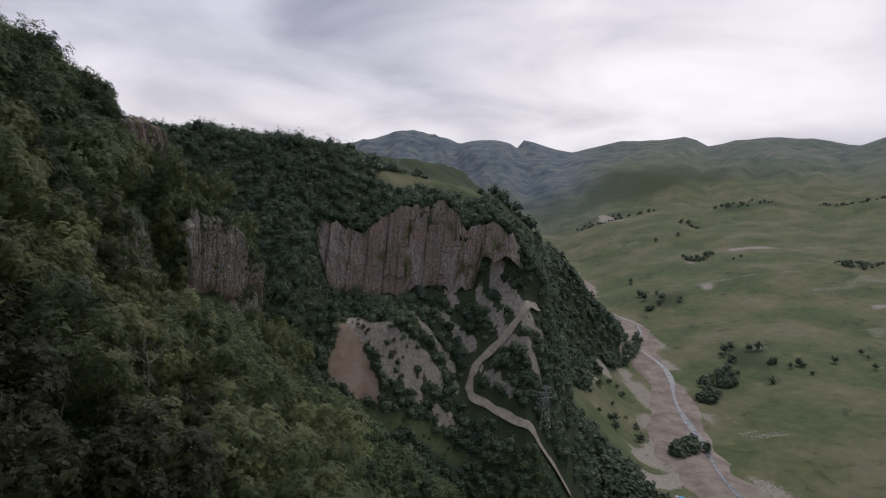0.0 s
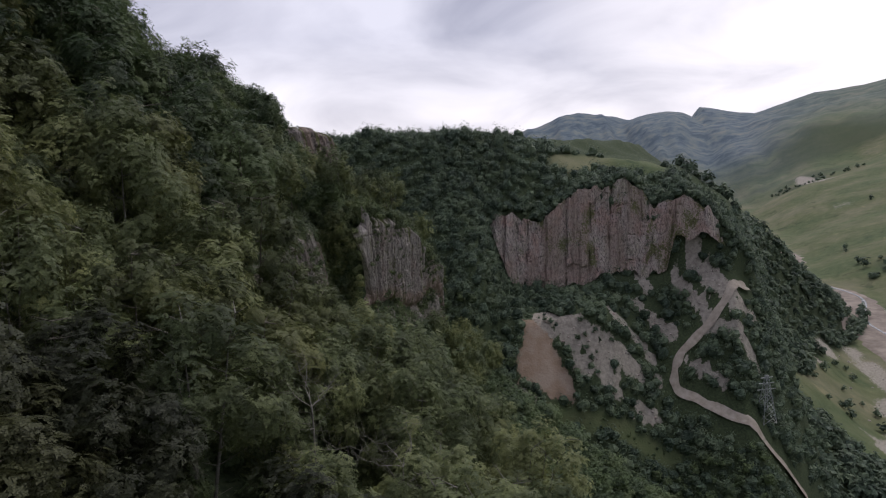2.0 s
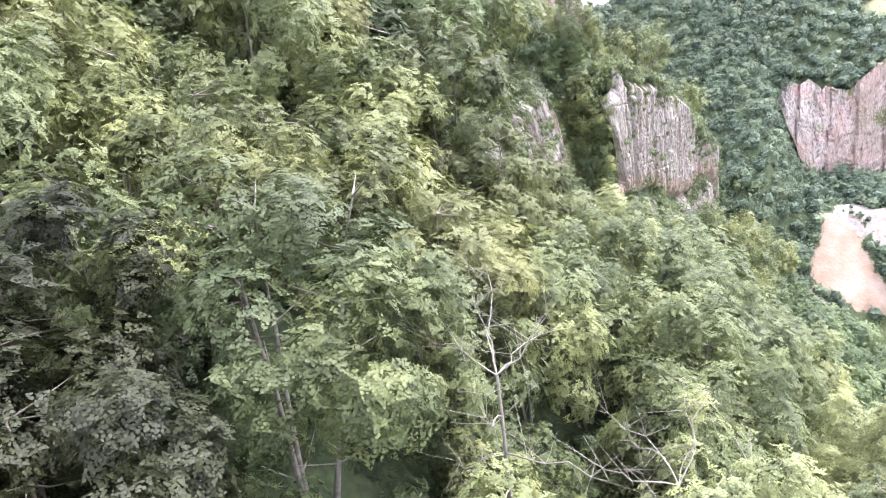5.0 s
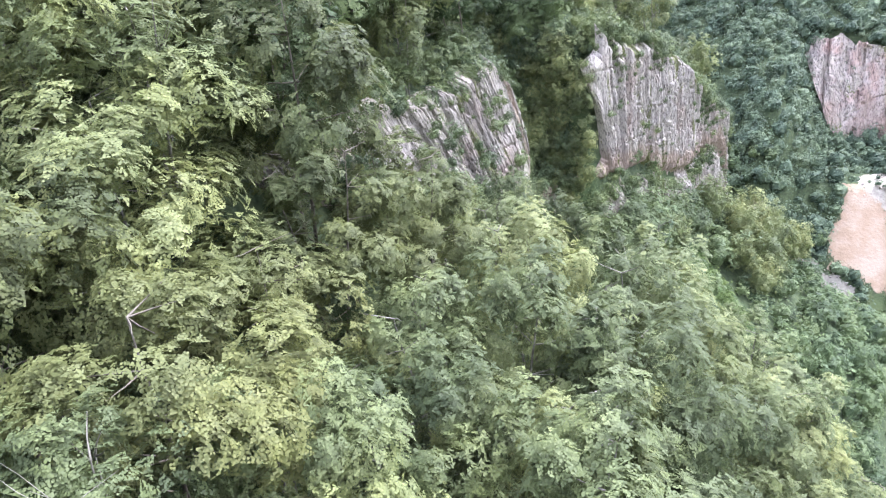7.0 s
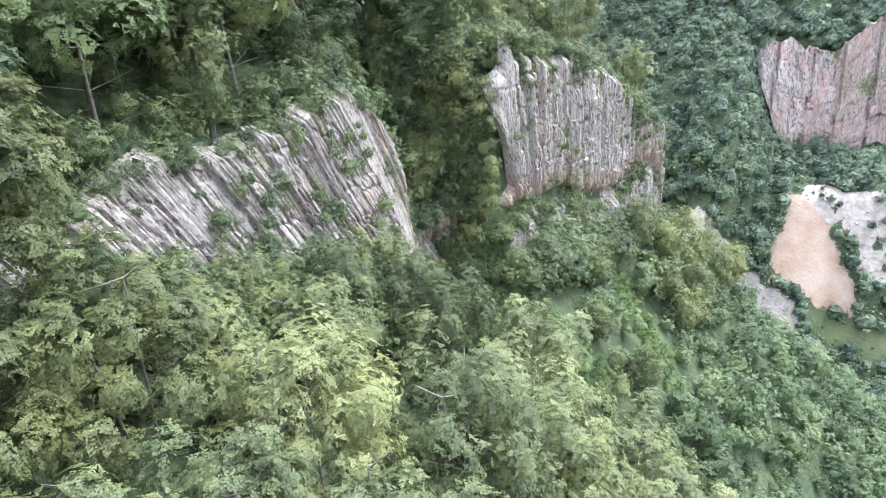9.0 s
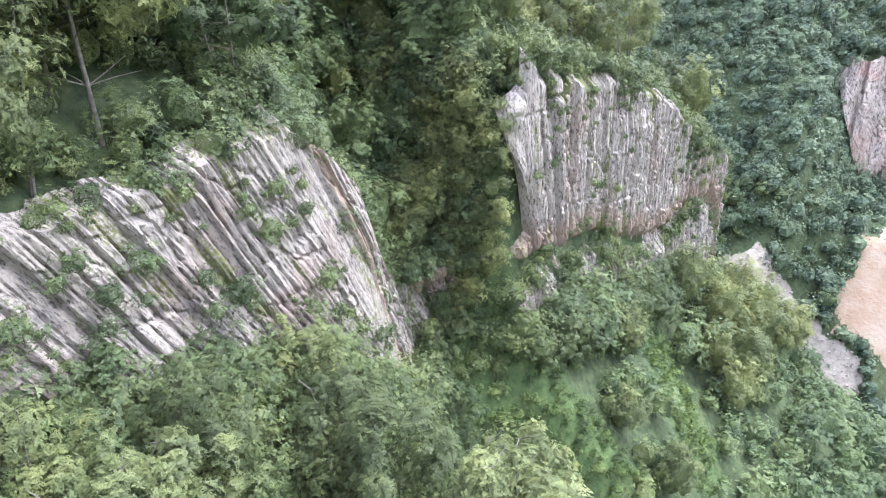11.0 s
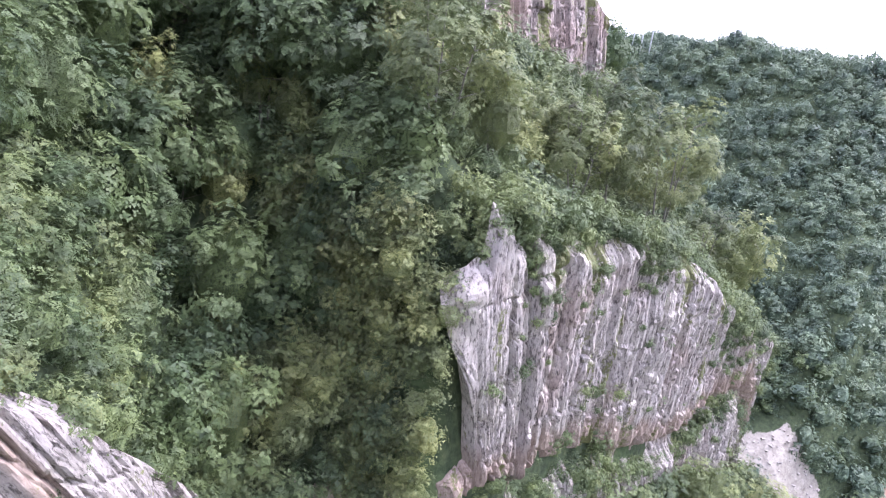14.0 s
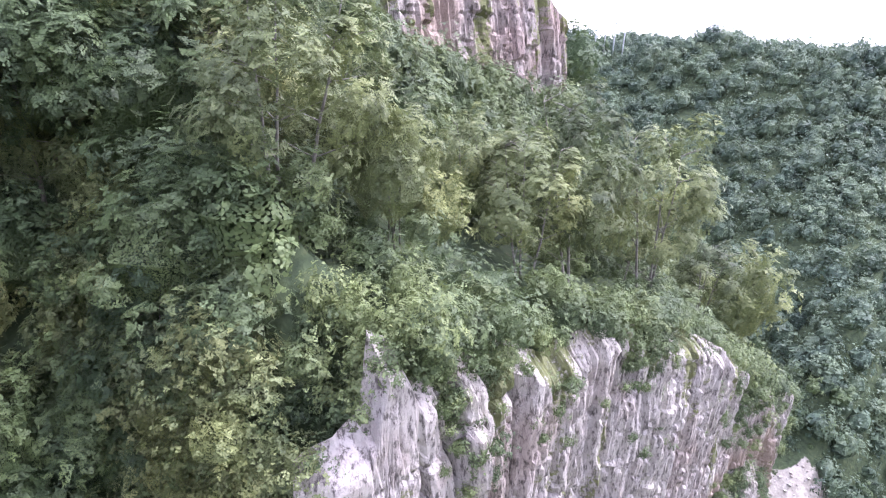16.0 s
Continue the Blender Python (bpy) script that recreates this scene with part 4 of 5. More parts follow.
FLIGHT_GAP = [(9, -14, 8.6), (7, 2, 6.8), (5.5, 9, 6.2), (2.5, 18, 3.0), (0.8, 25, 1.0), (1.5, 36, 1.8), (3, 48, 3.2), (-2, 66, 3.5), (-5, 75, 4.6), (-10, 85, 5.3), (-14, 95, 5.8)]


def headroom(x, y):
    """How high a tree may stand, kept well below the camera's path."""
    p = np.array(FLIGHT_GAP)
    zc = np.interp(y, p[:, 1], p[:, 2])
    xc = np.interp(y, p[:, 1], p[:, 0])
    d = np.abs(x - xc)
    return np.where(d < 15, zc - 10.5 + 0.045 * d ** 2, 99.0)


def foot_room(x, y):
    """Trees stay small at the foot of the southern crag and on the brows."""
    d = x - edge_x(y)
    at_foot = sm(y, 56, 62) * (1 - sm(y, 93, 98)) * (d > 0) * (d < 16)
    low = np.where(at_foot > 0, 1.75 - (1.40 - 0.085 * d) * at_foot, 1.75)
    gap = sm(y, 80, 84) * (1 - sm(y, 98, 101)) * (1 - sm(d, 11, 15)) * (d > 0)
    brow = sm(y, 82, 85) * (1 - sm(y, 97, 100)) * sm(d, -7, -5) * (d < 0)
    bare = 1 - sm(near_line(x, y, [(-10, 42), (-5, 34.5)]), 1.5, 3.0)          # round the dead tree
    lane = 1 - sm(near_line(x, y, [(-30, 102), (-26, 104.6), (-16, 105)]), 3.5, 6.5)
    return np.minimum(np.minimum(low, 1.75 - 1.42 * gap), 1.75 - 1.35 * np.maximum(np.maximum(brow, lane), 0.85 * bare))
def is_wooded(x, y):
    z = H(x, y)
    ok = wood_mask(x, y, z) > 0.5
    step = (above_z(y) - below_z(y)) > 2.5
    ok &= ~(step & (x > edge_x(y) - 0.4) & (x < edge_x(y) + 2.4) & (y < 162))
    ok &= lush_mask(x, y) < 0.4
    ok &= scree_mask(x, y) < 0.35
    ok &= earth_mask(x, y) < 0.35
    ok &= near_line(x, y, ROAD_LINE) > 3.5
    ok &= ~((y > 247.5) & (y < 252) & (x > -22) & (x < 62))
    return ok, z


KINDS = []
for k in range(5):
    KINDS.append(("birch", tree_thing("birch", tree_meshes("birch", 8.0, 100 + k, LEAF_BIRCH, BARK_PALE),
                                      "grey-green birch with pale stems on the steep slope", "hillside trees")))
for k in range(4):
    KINDS.append(("beech", tree_thing("beech", tree_meshes("beech", 7.5, 200 + k, LEAF_BEECH, BARK_DARK),
                                      "dark green broadleaf tree with layered boughs", "hillside trees")))


for k in range(2):
    KINDS.append(("oak", tree_thing("oak", tree_meshes("beech", 7.5, 210 + k, LEAF_OLIVE_SHADED, BARK_DARK),
                                    "olive broadleaf tree on the steep slope, leaf colour darkened for shade", "hillside trees")))


for k in range(3):
    KINDS.append(("hornbeam", tree_thing("hornbeam", tree_meshes("beech", 7.5, 220 + k, LEAF_WARM, BARK_DARK),
                                         "olive green hornbeam with layered boughs", "hillside trees")))


def plant_near():
    """Trees of the hillside along the camera's path, each a thing of its own."""
    x, y, rng = wood_sites(-46, 14, 22, 150, 4.5, 5)
    ok, z = is_wooded(x, y)
    ok &= (x > -46 + 0.12 * np.maximum(60 - y, 0)) & (x < 14 - 0.22 * np.maximum(y - 20, 0))
    ok &= ~((y > 100) & (x > edge_x(y)))
    near = near_line(x, y, [(-12, 44), (-14, 64), (-34, 99), (-32, 128)])
    sites = np.argsort(np.where(ok, near, 1e9))[:max(0, min(300, int(ok.sum())))]
    used = []
    for n, i in enumerate(sites):
        lightness = vnoise(np.array([x[i] / 8]), np.array([y[i] / 8]), 8)[0] * 1.1 + 0.028 * (x[i] + 21) - 0.5 * (1 - float(sm(y[i], 20, 34))) + (0.7 if y[i] > 108 and x[i] > -37 else 0.0)
        sort = "birch" if lightness + 0.25 * (rng.random() - 0.5) > -0.05 else "beech" if y[i] > 58 + 10 * (rng.random() - 0.5) else "hornbeam"
        pool = [r for kind, r in KINDS if kind == sort]
        h = 0.8 + 0.75 * rng.random()
        if x[i] > edge_x(y[i]) + 4:
            h += 0.2
        if x[i] < -26:
            h *= 1.1
        room = min((headroom(x[i], y[i]) - z[i]) / 8.0, foot_room(x[i], y[i]))
        if 112 < y[i] < 156 and x[i] < -29:
            room = min(room, 0.6 if x[i] > -33 or y[i] < 122 else 0.3)
        if room < 0.25:
            continue
        s = min(h, float(room))
        m = pose(x[i], y[i], z[i] - 0.1, rng.normal() * 4, rng.normal() * 4 + 3, rng.random() * 360) @ Matrix.Diagonal((s, s, s * (0.9 + 0.25 * rng.random()), 1))
        # The near slope gets the trees with shade put into their leaf colour.
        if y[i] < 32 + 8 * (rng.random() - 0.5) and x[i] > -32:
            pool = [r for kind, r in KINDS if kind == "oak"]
        src = pool[rng.integers(len(pool))]
        if src not in used:
            src.matrix_basis = m
            used.append(src)
        else:
            ob = copy_thing(src, Matrix())
            ob.matrix_basis = m
    keep = set(sites.tolist())
    return x, y, z, np.array([i for i in np.nonzero(ok)[0] if i not in keep], int)


def forest(name, x, y, z, heights, meshes, label, category="woods", seed=1):
    """Many far trees joined into one mesh a part: none could be counted."""
    rng = np.random.default_rng(seed)
    packs = []
    for me in meshes:
        co = np.empty(len(me.vertices) * 3); me.vertices.foreach_get("co", co)
        q = np.empty(len(me.loops), int); me.loops.foreach_get("vertex_index", q)
        packs.append((co.reshape(-1, 3), q.reshape(-1, 3)))
    cos, qs, tones, k = [], [], [], 0
    for i in range(len(x)):
        co, q = packs[rng.integers(len(packs))]
        a = rng.random() * 6.283
        c, s = math.cos(a), math.sin(a)
        h = heights[i]
        p = np.stack([co[:, 0] * c - co[:, 1] * s, co[:, 0] * s + co[:, 1] * c, co[:, 2] * (0.9 + 0.25 * rng.random())], 1) * h
        cos.append(p + [x[i], y[i], z[i]]); qs.append(q + k); k += len(co)
        tones.append(np.full(len(co), rng.random()))
    if not cos:
        return None
    me = raw_mesh(name, np.concatenate(cos), np.concatenate(qs), False)
    mask(me, "tone", np.concatenate(tones))
    me.materials.append(meshes[0].materials[0])
    return tagged(new(name, me), label, category, kind="stuff")


def dome_crowns(h, wide, clumps, per, size, mat, seeds, droop=0.2, flat=0.7, core=6):
    """Crowns of trees farther off, one mesh each."""
    out = []
    for seed in seeds:
        me = raw_mesh("crown", *dome(h, wide, clumps, per, size, np.random.default_rng(seed), droop, flat, core), False)
        me.materials.append(mat)
        out.append(me)
    return out


MID_BEECH = dome_crowns(7.2, 5.4, 20, 30, 0.36, MASS_BEECH, (301, 302, 303, 304))
FINE_BEECH = dome_crowns(7.2, 5.2, 22, 58, 0.26, LEAF_BEECH, (371, 372, 373, 374), core=5)
FINE_BIRCH = dome_crowns(8.4, 4.6, 22, 62, 0.25, LEAF_BIRCH, (375, 376, 377), 0.6, 0.3, 5)
MID_WARM = dome_crowns(7.2, 5.2, 20, 30, 0.36, MASS_WARM, (308, 309, 315))
MID_OLIVE_SHADED = dome_crowns(7.6, 5.0, 20, 30, 0.36, MASS_OLIVE_SHADED, (305, 306, 307))
MID_BIRCH = dome_crowns(8.4, 4.6, 20, 32, 0.34, MASS_BIRCH, (311, 312, 313, 314), 0.6, 0.3)
FAR_TREE = dome_crowns(6.6, 5.6, 10, 8, 0.40, LEAF_HAZED, (321, 322, 323, 324, 325), core=6)
FAR_RICH = dome_crowns(6.6, 5.8, 13, 15, 0.42, LEAF_FAR, (391, 392, 393, 394, 395), core=4)
FAR_SMALL = dome_crowns(6.6, 5.4, 8, 7, 1.5, LEAF_HAZED, (351, 352, 353), core=5)
BUSH = dome_crowns(2.9, 2.8, 9, 13, 0.28, LEAF_SHRUB, (331, 332, 333, 334), core=5)
PALE_BUSH = dome_crowns(2.9, 2.9, 10, 22, 0.22, LEAF_BIRCH, (385, 386, 387), core=5)
WARM_BUSH = dome_crowns(2.9, 2.9, 10, 22, 0.22, LEAF_WARM, (388, 389), core=5)
FINE_BUSH = dome_crowns(2.9, 2.9, 10, 26, 0.22, LEAF_SHRUB, (381, 382, 383, 384), core=5)
THICKET = dome_crowns(4.2, 3.6, 11, 16, 0.34, LEAF_BUSH, (361, 362, 363, 364, 365), core=5)


def sort_of_wood(x, y, rng):
    return 1.1 * vnoise(x / 8, y / 8, 8) + 0.028 * (x + 21) - 0.5 * (1 - sm(y, 20, 34)) + 0.7 * ((y > 108) & (x > -37)) + 0.25 * (rng.random(len(x)) - 0.5) > -0.05


def plant_rest(x, y, z, i, seed, fine=False):
    rng = np.random.default_rng(seed)
    b = sort_of_wood(x[i], y[i], rng)
    warm = ~b & (y[i] < 58 + 10 * (rng.random(len(i)) - 0.5))
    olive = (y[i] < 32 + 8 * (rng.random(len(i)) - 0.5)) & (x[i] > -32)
    h = np.minimum(0.65 + 0.65 * rng.random(len(i)), np.minimum((headroom(x[i], y[i]) - z[i]) / 8.0, foot_room(x[i], y[i])))
    h = np.where((y[i] > 112) & (y[i] < 156) & (x[i] < -29), np.minimum(h, 0.55), h)
    h = np.where((y[i] > 122) & (y[i] < 158) & (x[i] < -33) & (x[i] > -46), np.minimum(h, 0.28), h)
    for sel, meshes, name, label in ((olive & (h > 0.3), MID_OLIVE_SHADED, "hillside_oak_wood", "olive broadleaf wood on the mountainside, leaf colour darkened for shade"),
                                     (b & ~olive & (h > 0.3), FINE_BIRCH if fine else MID_BIRCH, "hillside_birch_wood", "grey-green birch wood on the mountainside"),
                                     (warm & ~olive & (h > 0.3), MID_WARM, "hillside_hornbeam_wood", "olive green hornbeam wood on the mountainside"),
                                     (~b & ~olive & ~warm & (h > 0.3), FINE_BEECH if fine else MID_BEECH, "hillside_beech_wood", "dark green broadleaf wood on the mountainside")):
        forest(name, x[i][sel], y[i][sel], z[i][sel] - 0.1, h[sel], meshes, label)


def plant_far(left_over):
    plant_rest(*left_over, 3)
    # Rest of the near hillside, above and behind the counted trees.
    x, y, rng = wood_sites(-100, 14, -10, 175, 3.9, 11)
    ok, z = is_wooded(x, y)
    inside = (x > -46 + 0.12 * np.maximum(60 - y, 0)) & (x < 14 - 0.22 * np.maximum(y - 20, 0)) & (y > 22) & (y < 150)
    ok &= ~inside & (x < 14 - 0.22 * np.maximum(y - 20, 0))
    ok &= (x - 9 < (y + 18) * 0.75) & ~((y > 108) & (x > edge_x(y)))
    ok &= (x > -50 - 0.4 * (y + 20)) & (x > -104)
    plant_rest(x, y, z, np.nonzero(ok)[0], 4)
    # Undergrowth between the trees.
    x, y, rng = wood_sites(-60, 10, 22, 112, 2.3, 12)
    ok, z = is_wooded(x, y)
    ok &= x < 14 - 0.22 * np.maximum(y - 20, 0)
    i = np.nonzero(ok)[0]
    forest("undergrowth", x[i], y[i], z[i] - 0.1, 0.5 + 0.5 * rng.random(len(i)), BUSH, "green undergrowth between the hillside trees", "scrub")
    # Scrub on the steep ground under the crags.
    x, y, rng = wood_sites(-62, 75, 30, 205, 2.65, 13)
    ok, z = is_wooded(x, y)
    ok &= (x > edge_x(y) + 1.8) & ((x > 14 - 0.22 * np.maximum(y - 20, 0)) | (y > 112)) & (z > -116) & (x < 0.42 * (y - 10) + 8)
    i = np.nonzero(ok)[0]
    by_lane = np.minimum(near_line(x[i], y[i], [(-30, 102), (-26, 104.6), (-19, 107.5)]), near_line(x[i], y[i], [(-23.5, 129), (-17, 125), (-12, 119.5)]))
    by_lane = np.minimum(np.minimum(by_lane + 1.5, near_line(x[i], y[i], [(-26, 195), (-19, 199.7), (-5, 202.5)])), near_line(x[i], y[i], [(1, 203.5), (14, 204.5), (26, 209), (38, 211)]))
    size = (0.55 + 0.75 * rng.random(len(i)) ** 1.5) * (0.4 + 0.6 * sm(by_lane, 3.5, 6))
    forest("slope_scrub", x[i], y[i], z[i] - 0.15, size, THICKET, "dense green scrub on the slope below the crags", "scrub")
    # Taller trees at the foot of the northern crag.
    x, y, rng = wood_sites(-28, -4, 108, 158, 4.2, 14)
    ok, z = is_wooded(x, y)
    ok &= (x > edge_x(y) + 2.2) & (x < edge_x(y) + 15) & (rng.random(len(x)) < 0.75)
    ok &= np.minimum(near_line(x, y, [(-30, 102), (-26, 104.6), (-19, 107.5)]), near_line(x, y, [(-23.5, 129), (-17, 125), (-12, 119.5)])) > 5
    plant_rest(x, y, z, np.nonzero(ok)[0], 6, True)
    # The hill across, and its spur towards the river.
    x, y, rng = wood_sites(-115, 130, 168, 288, 2.8, 17)
    ok, z = is_wooded(x, y)
    ok &= ((far_hill(x, y) > hillside(x, y)) | (y > 172)) & ~((x > edge_x(y) + 1.8) & (hillside(x, y) > far_hill(x, y)) & (x < 0.42 * (y - 10) + 8) & (y < 205) & (x < 75))
    i = np.nonzero(ok & (z > -122))[0]
    h = 0.56 + 0.48 * rng.random(len(i)) ** 1.5
    k = x[i] < -14
    forest("far_hill_wood", x[i][~k], y[i][~k], z[i][~k] - 2.2, h[~k], FAR_TREE, "dark woods covering the hill across the side valley")
    forest("ravine_wood", x[i][k], y[i][k], z[i][k] - 1.8, h[k], FAR_RICH, "dense dark green woods on the steep side of the ravine")
    # Steep ground, where the woods stand closer in plan.
    x, y, rng = wood_sites(-90, 75, 94, 275, 2.3, 18)
    ok, z = is_wooded(x, y)
    steep = np.hypot(H(x + 1, y) - H(x - 1, y), H(x, y + 1) - H(x, y - 1)) / 2
    ok &= (steep > 1.35) & (rng.random(len(x)) < 0.75) & ((y > 160) | (x < edge_x(y) - 0.8))
    i = np.nonzero(ok)[0]
    k = y[i] < 165
    forest("steep_wood", x[i][~k], y[i][~k], z[i][~k] - 1.6, 0.5 + 0.4 * rng.random((~k).sum()), FAR_TREE, "dark trees clinging to the steepest slopes")
    i = i[k & ~((y[i] > 120) & (x[i] < -33) & (x[i] > -48))]
    forest("steep_thicket", x[i], y[i], z[i] - 0.3, 0.4 + 0.45 * rng.random(len(i)), MID_BEECH, "dark broadleaf thicket clinging to the steep gully")
    x, y, rng = wood_sites(50, 225, 246, 560, 3.6, 19)
    ok, z = is_wooded(x, y)
    j = np.nonzero(ok & ((y > 300) | (x > 130)) & (x > np.interp(y, [246, 300, 548], [50, 50, 190])))[0]
    forest("spur_wood", x[j], y[j], z[j] - 0.2, 0.5 + 0.5 * rng.random(len(j)), FAR_SMALL, "dark woods on the spur above the river")
    # Gully between the two crags, and the brow over them.
    x, y, rng = wood_sites(-56, -29, 86, 114, 3.0, 23)
    z = H(x, y)
    ok = (x < edge_x(y) - 0.3) & (rng.random(len(x)) < 0.9)
    plant_rest(x, y, z, np.nonzero(ok)[0], 5, True)
    x, y = np.array([-32.6, -33.4, -34.5, -36.0, -32.2, -38.0, -29.6, -30.6, -28.6]), np.array([103.6, 100.5, 104.6, 102.0, 97.5, 105.0, 104.4, 102.9, 105.0])
    plant_rest(x, y, H(x, y), np.arange(len(x)), 7, True)
    # Herbs on the two green lanes.
    x, y, rng = wood_sites(-32, -8, 98, 133, 0.85, 25)
    z = H(x, y)
    i = np.nonzero((lush_mask(x, y) > 0.3) & (x > edge_x(y) + 1))[0]
    forest("herb_lane", x[i], y[i], z[i] - 0.05, 0.2 + 0.26 * rng.random(len(i)), HERB, "bright green tall herbs in steep lanes", "herbs")
    # Shrubs on the steep bank of the gully, trees on the brow of the red cliff, bushes on its scree.
    rng = np.random.default_rng(26)
    x = -28.8 - 10 * rng.random(220) ** 1.5
    y = 104.5 + 1.1 * rng.random(220)
    t = rng.random(220)
    z = H(x, y * 0 + 104.6) * (1 - t) + H(x, y * 0 + 106.9) * t - 1.2
    for k, kind, label in ((0, FINE_BUSH, "dark green shrubs on the steep bank of the gully"), (1, PALE_BUSH, "grey-green birch shrubs on the steep bank of the gully"), (2, WARM_BUSH, "yellow-green shrubs on the steep bank of the gully")):
        i = np.arange(220) % 5 // 2 == k
        forest("bank_shrubs", x[i], y[i], z[i], 0.5 + 0.5 * rng.random(i.sum()), kind, label, "scrub")
    x = np.concatenate([np.arange(-24, 66, 0.8), np.arange(-24, 66, 1.1)])
    y = 250.3 + 5 * np.sin(x / 17.0) + 5.5 * rng.random(len(x)) ** 1.5
    forest("cliff_brow_wood", x, y, H(x, y + 1.5) - 1.3, 0.35 + 0.45 * rng.random(len(x)), FAR_TREE, "dark trees along the brow of the red cliff")
    x, y = np.append(46 + 36 * rng.random(320), -44 + 26 * rng.random(220)), np.append(238 + 32 * rng.random(320), 236 + 28 * rng.random(220))
    k = (near_line(x, y, ROAD_LINE) > 3) & (scree_mask(x, y) < 0.4) & ((x > 52) | (y > 253) | (x < -18))
    x, y = x[k], y[k]
    forest("shoulder_wood", x, y, H(x, y) - 0.3, 0.35 + 0.35 * rng.random(len(x)), FAR_TREE, "dark trees on the steep shoulder beside the red cliff")
    x, y = -6 + 50 * rng.random(260), 196 + 34 * rng.random(260)
    k = (scree_mask(x, y) > 0.5) & (fbm(x / 7, y / 7, 45) > -0.05)
    x, y = x[k], y[k]
    forest("scree_bushes", x, y, H(x, y) - 0.15, 0.12 + 0.2 * rng.random(len(x)), FAR_SMALL, "dark bushes scattered over the scree", "bushes")
    y = np.concatenate([62 + 36 * rng.random(90), 98 + 61 * rng.random(220)])
    x = edge_x(y) + 2.2 + 2.6 * rng.random(len(y))
    forest("foot_shrubs", x, y, H(x, y) - 0.2, (0.4 + 0.75 * rng.random(len(y))) * np.where(y > 110, 1.45, 1.0), FINE_BUSH, "green shrubs along the foot of the cliffs", "scrub")
    x, y = 1 + 34 * rng.random(60), 0 * np.arange(60.0)
    y = 203.5 + 0.2 * (x - 2) + 6 * (rng.random(60) - 0.5)
    forest("bank_bushes", x, y, H(x, y) - 0.1, 0.1 + 0.22 * rng.random(60) ** 2, THICKET, "small bushes dotted over the pale grass bank", "bushes")
    x, y = -41.5 + 9.5 * rng.random(190) ** 1.4, 120 + 28 * rng.random(190)
    forest("crag_shrubs", x, y, H(x, y) - 0.2, 0.6 + 0.6 * rng.random(190), FINE_BUSH, "low shrubs below the upper crag", "scrub")
    y = np.array([66.5, 70.5, 73.0, 75.5, 79.5, 82.0, 85.5, 88.0, 112.0, 118.5, 124.0, 131.0, 138.0, 145.0])
    t = np.array([0.3, 0.55, 0.25, 0.7, 0.35, 0.6, 0.4, 0.75, 0.2, 0.3, 0.25, 0.4, 0.3, 0.5])
    z = below_z(y) + (above_z(y) - below_z(y)) * t
    x = edge_x(y) + 1.5 + np.where(y < 99, 0.9 - 1.6 * t, 1.3 * t - 0.3)
    forest("face_bushes", x, y, z - 1.2, 0.45 + 0.3 * rng.random(len(y)), FINE_BUSH, "rounded olive bushes growing out of the cliff", "scrub")
    # Shrubs along the brows and tufts on the ledges of the crags.
    rng = np.random.default_rng(27)
    y = np.concatenate([62 + 36 * rng.random(130), 98 + 61 * rng.random(200)])
    x = edge_x(y) + np.where(y < 98, -1.6, -0.4) + np.where(y < 98, 2.4, 3.2) * rng.random(len(y))
    z = np.maximum(H(x, y), above_z(y) - 0.6)
    forest("brow_shrubs", x, y, z - 0.2, 0.35 + 0.55 * rng.random(len(y)), FINE_BUSH, "olive shrubs along the brow of the cliffs", "scrub")
    y = np.concatenate([63 + 34 * rng.random(60), 108 + 50 * rng.random(95)])
    t = rng.random(len(y))
    z = below_z(y) + (above_z(y) - below_z(y)) * (0.1 + 0.85 * t)
    x = edge_x(y) + 1.7 + np.where(y < 99, 0.9 - 1.6 * t, 0.5 + 1.0 * t)
    forest("ledge_tufts", x, y, z - 0.3, 0.16 + 0.3 * rng.random(len(y)) ** 2, FINE_BUSH, "small olive bushes rooted in the rock face", "scrub")
    y = 105.8 + 4.4 * rng.random(34)
    x = edge_x(y) - 0.8 + 3.2 * rng.random(34)
    forest("horn_shrubs", x, y, above_z(y) - 1.4 + 0.5 * rng.random(34), 0.25 + 0.35 * rng.random(34), FINE_BUSH, "olive shrubs round the pointed end of the cliff", "scrub")
    x, y = -36 + 7 * rng.random(80), 124 + 20 * rng.random(80)
    forest("brow_thicket", x, y, H(x, y) - 0.3, 0.35 + 0.4 * rng.random(80), FINE_BUSH, "grey-green shrubs under the birches over the cliff", "scrub")
    y0 = 109.5 + 48.5 * rng.random(60)
    t = np.tile(np.linspace(0, 1, 7), 60)
    y = np.repeat(y0, 7) + 0.5 * rng.normal(size=420) + 0.8 * t
    drop = np.repeat(0.8 + 4.2 * rng.random(60) ** 2, 7) * t
    x = edge_x(y) + 2.9 - 1.5 * (1 - t) + 0.3 * rng.normal(size=420)
    forest("hanging_shrubs", x, y, above_z(y) - 0.9 - drop, (0.2 + 0.28 * rng.random(420)) * (1.25 - 0.5 * t), FINE_BUSH, "olive shrubs hanging over the top of the cliff", "scrub")
    x, y = -33.5 + 7.6 * rng.random(150), 104.9 + 0.7 * rng.random(150)
    forest("end_wall_shrubs", x, y, -19.5 + 13.5 * rng.random(150), 0.3 + 0.4 * rng.random(150), PALE_BUSH, "grey-green shrubs clinging to the wall of the gully", "scrub")
    x = np.array([-33.2, -32.9, -33.8, -32.4, -35.0, -34.4, -30.6, -37.0, -39.5, -41.5, -44.5, -36.6, -38.8, -43.0, -40.6, -35.2, -46.0])
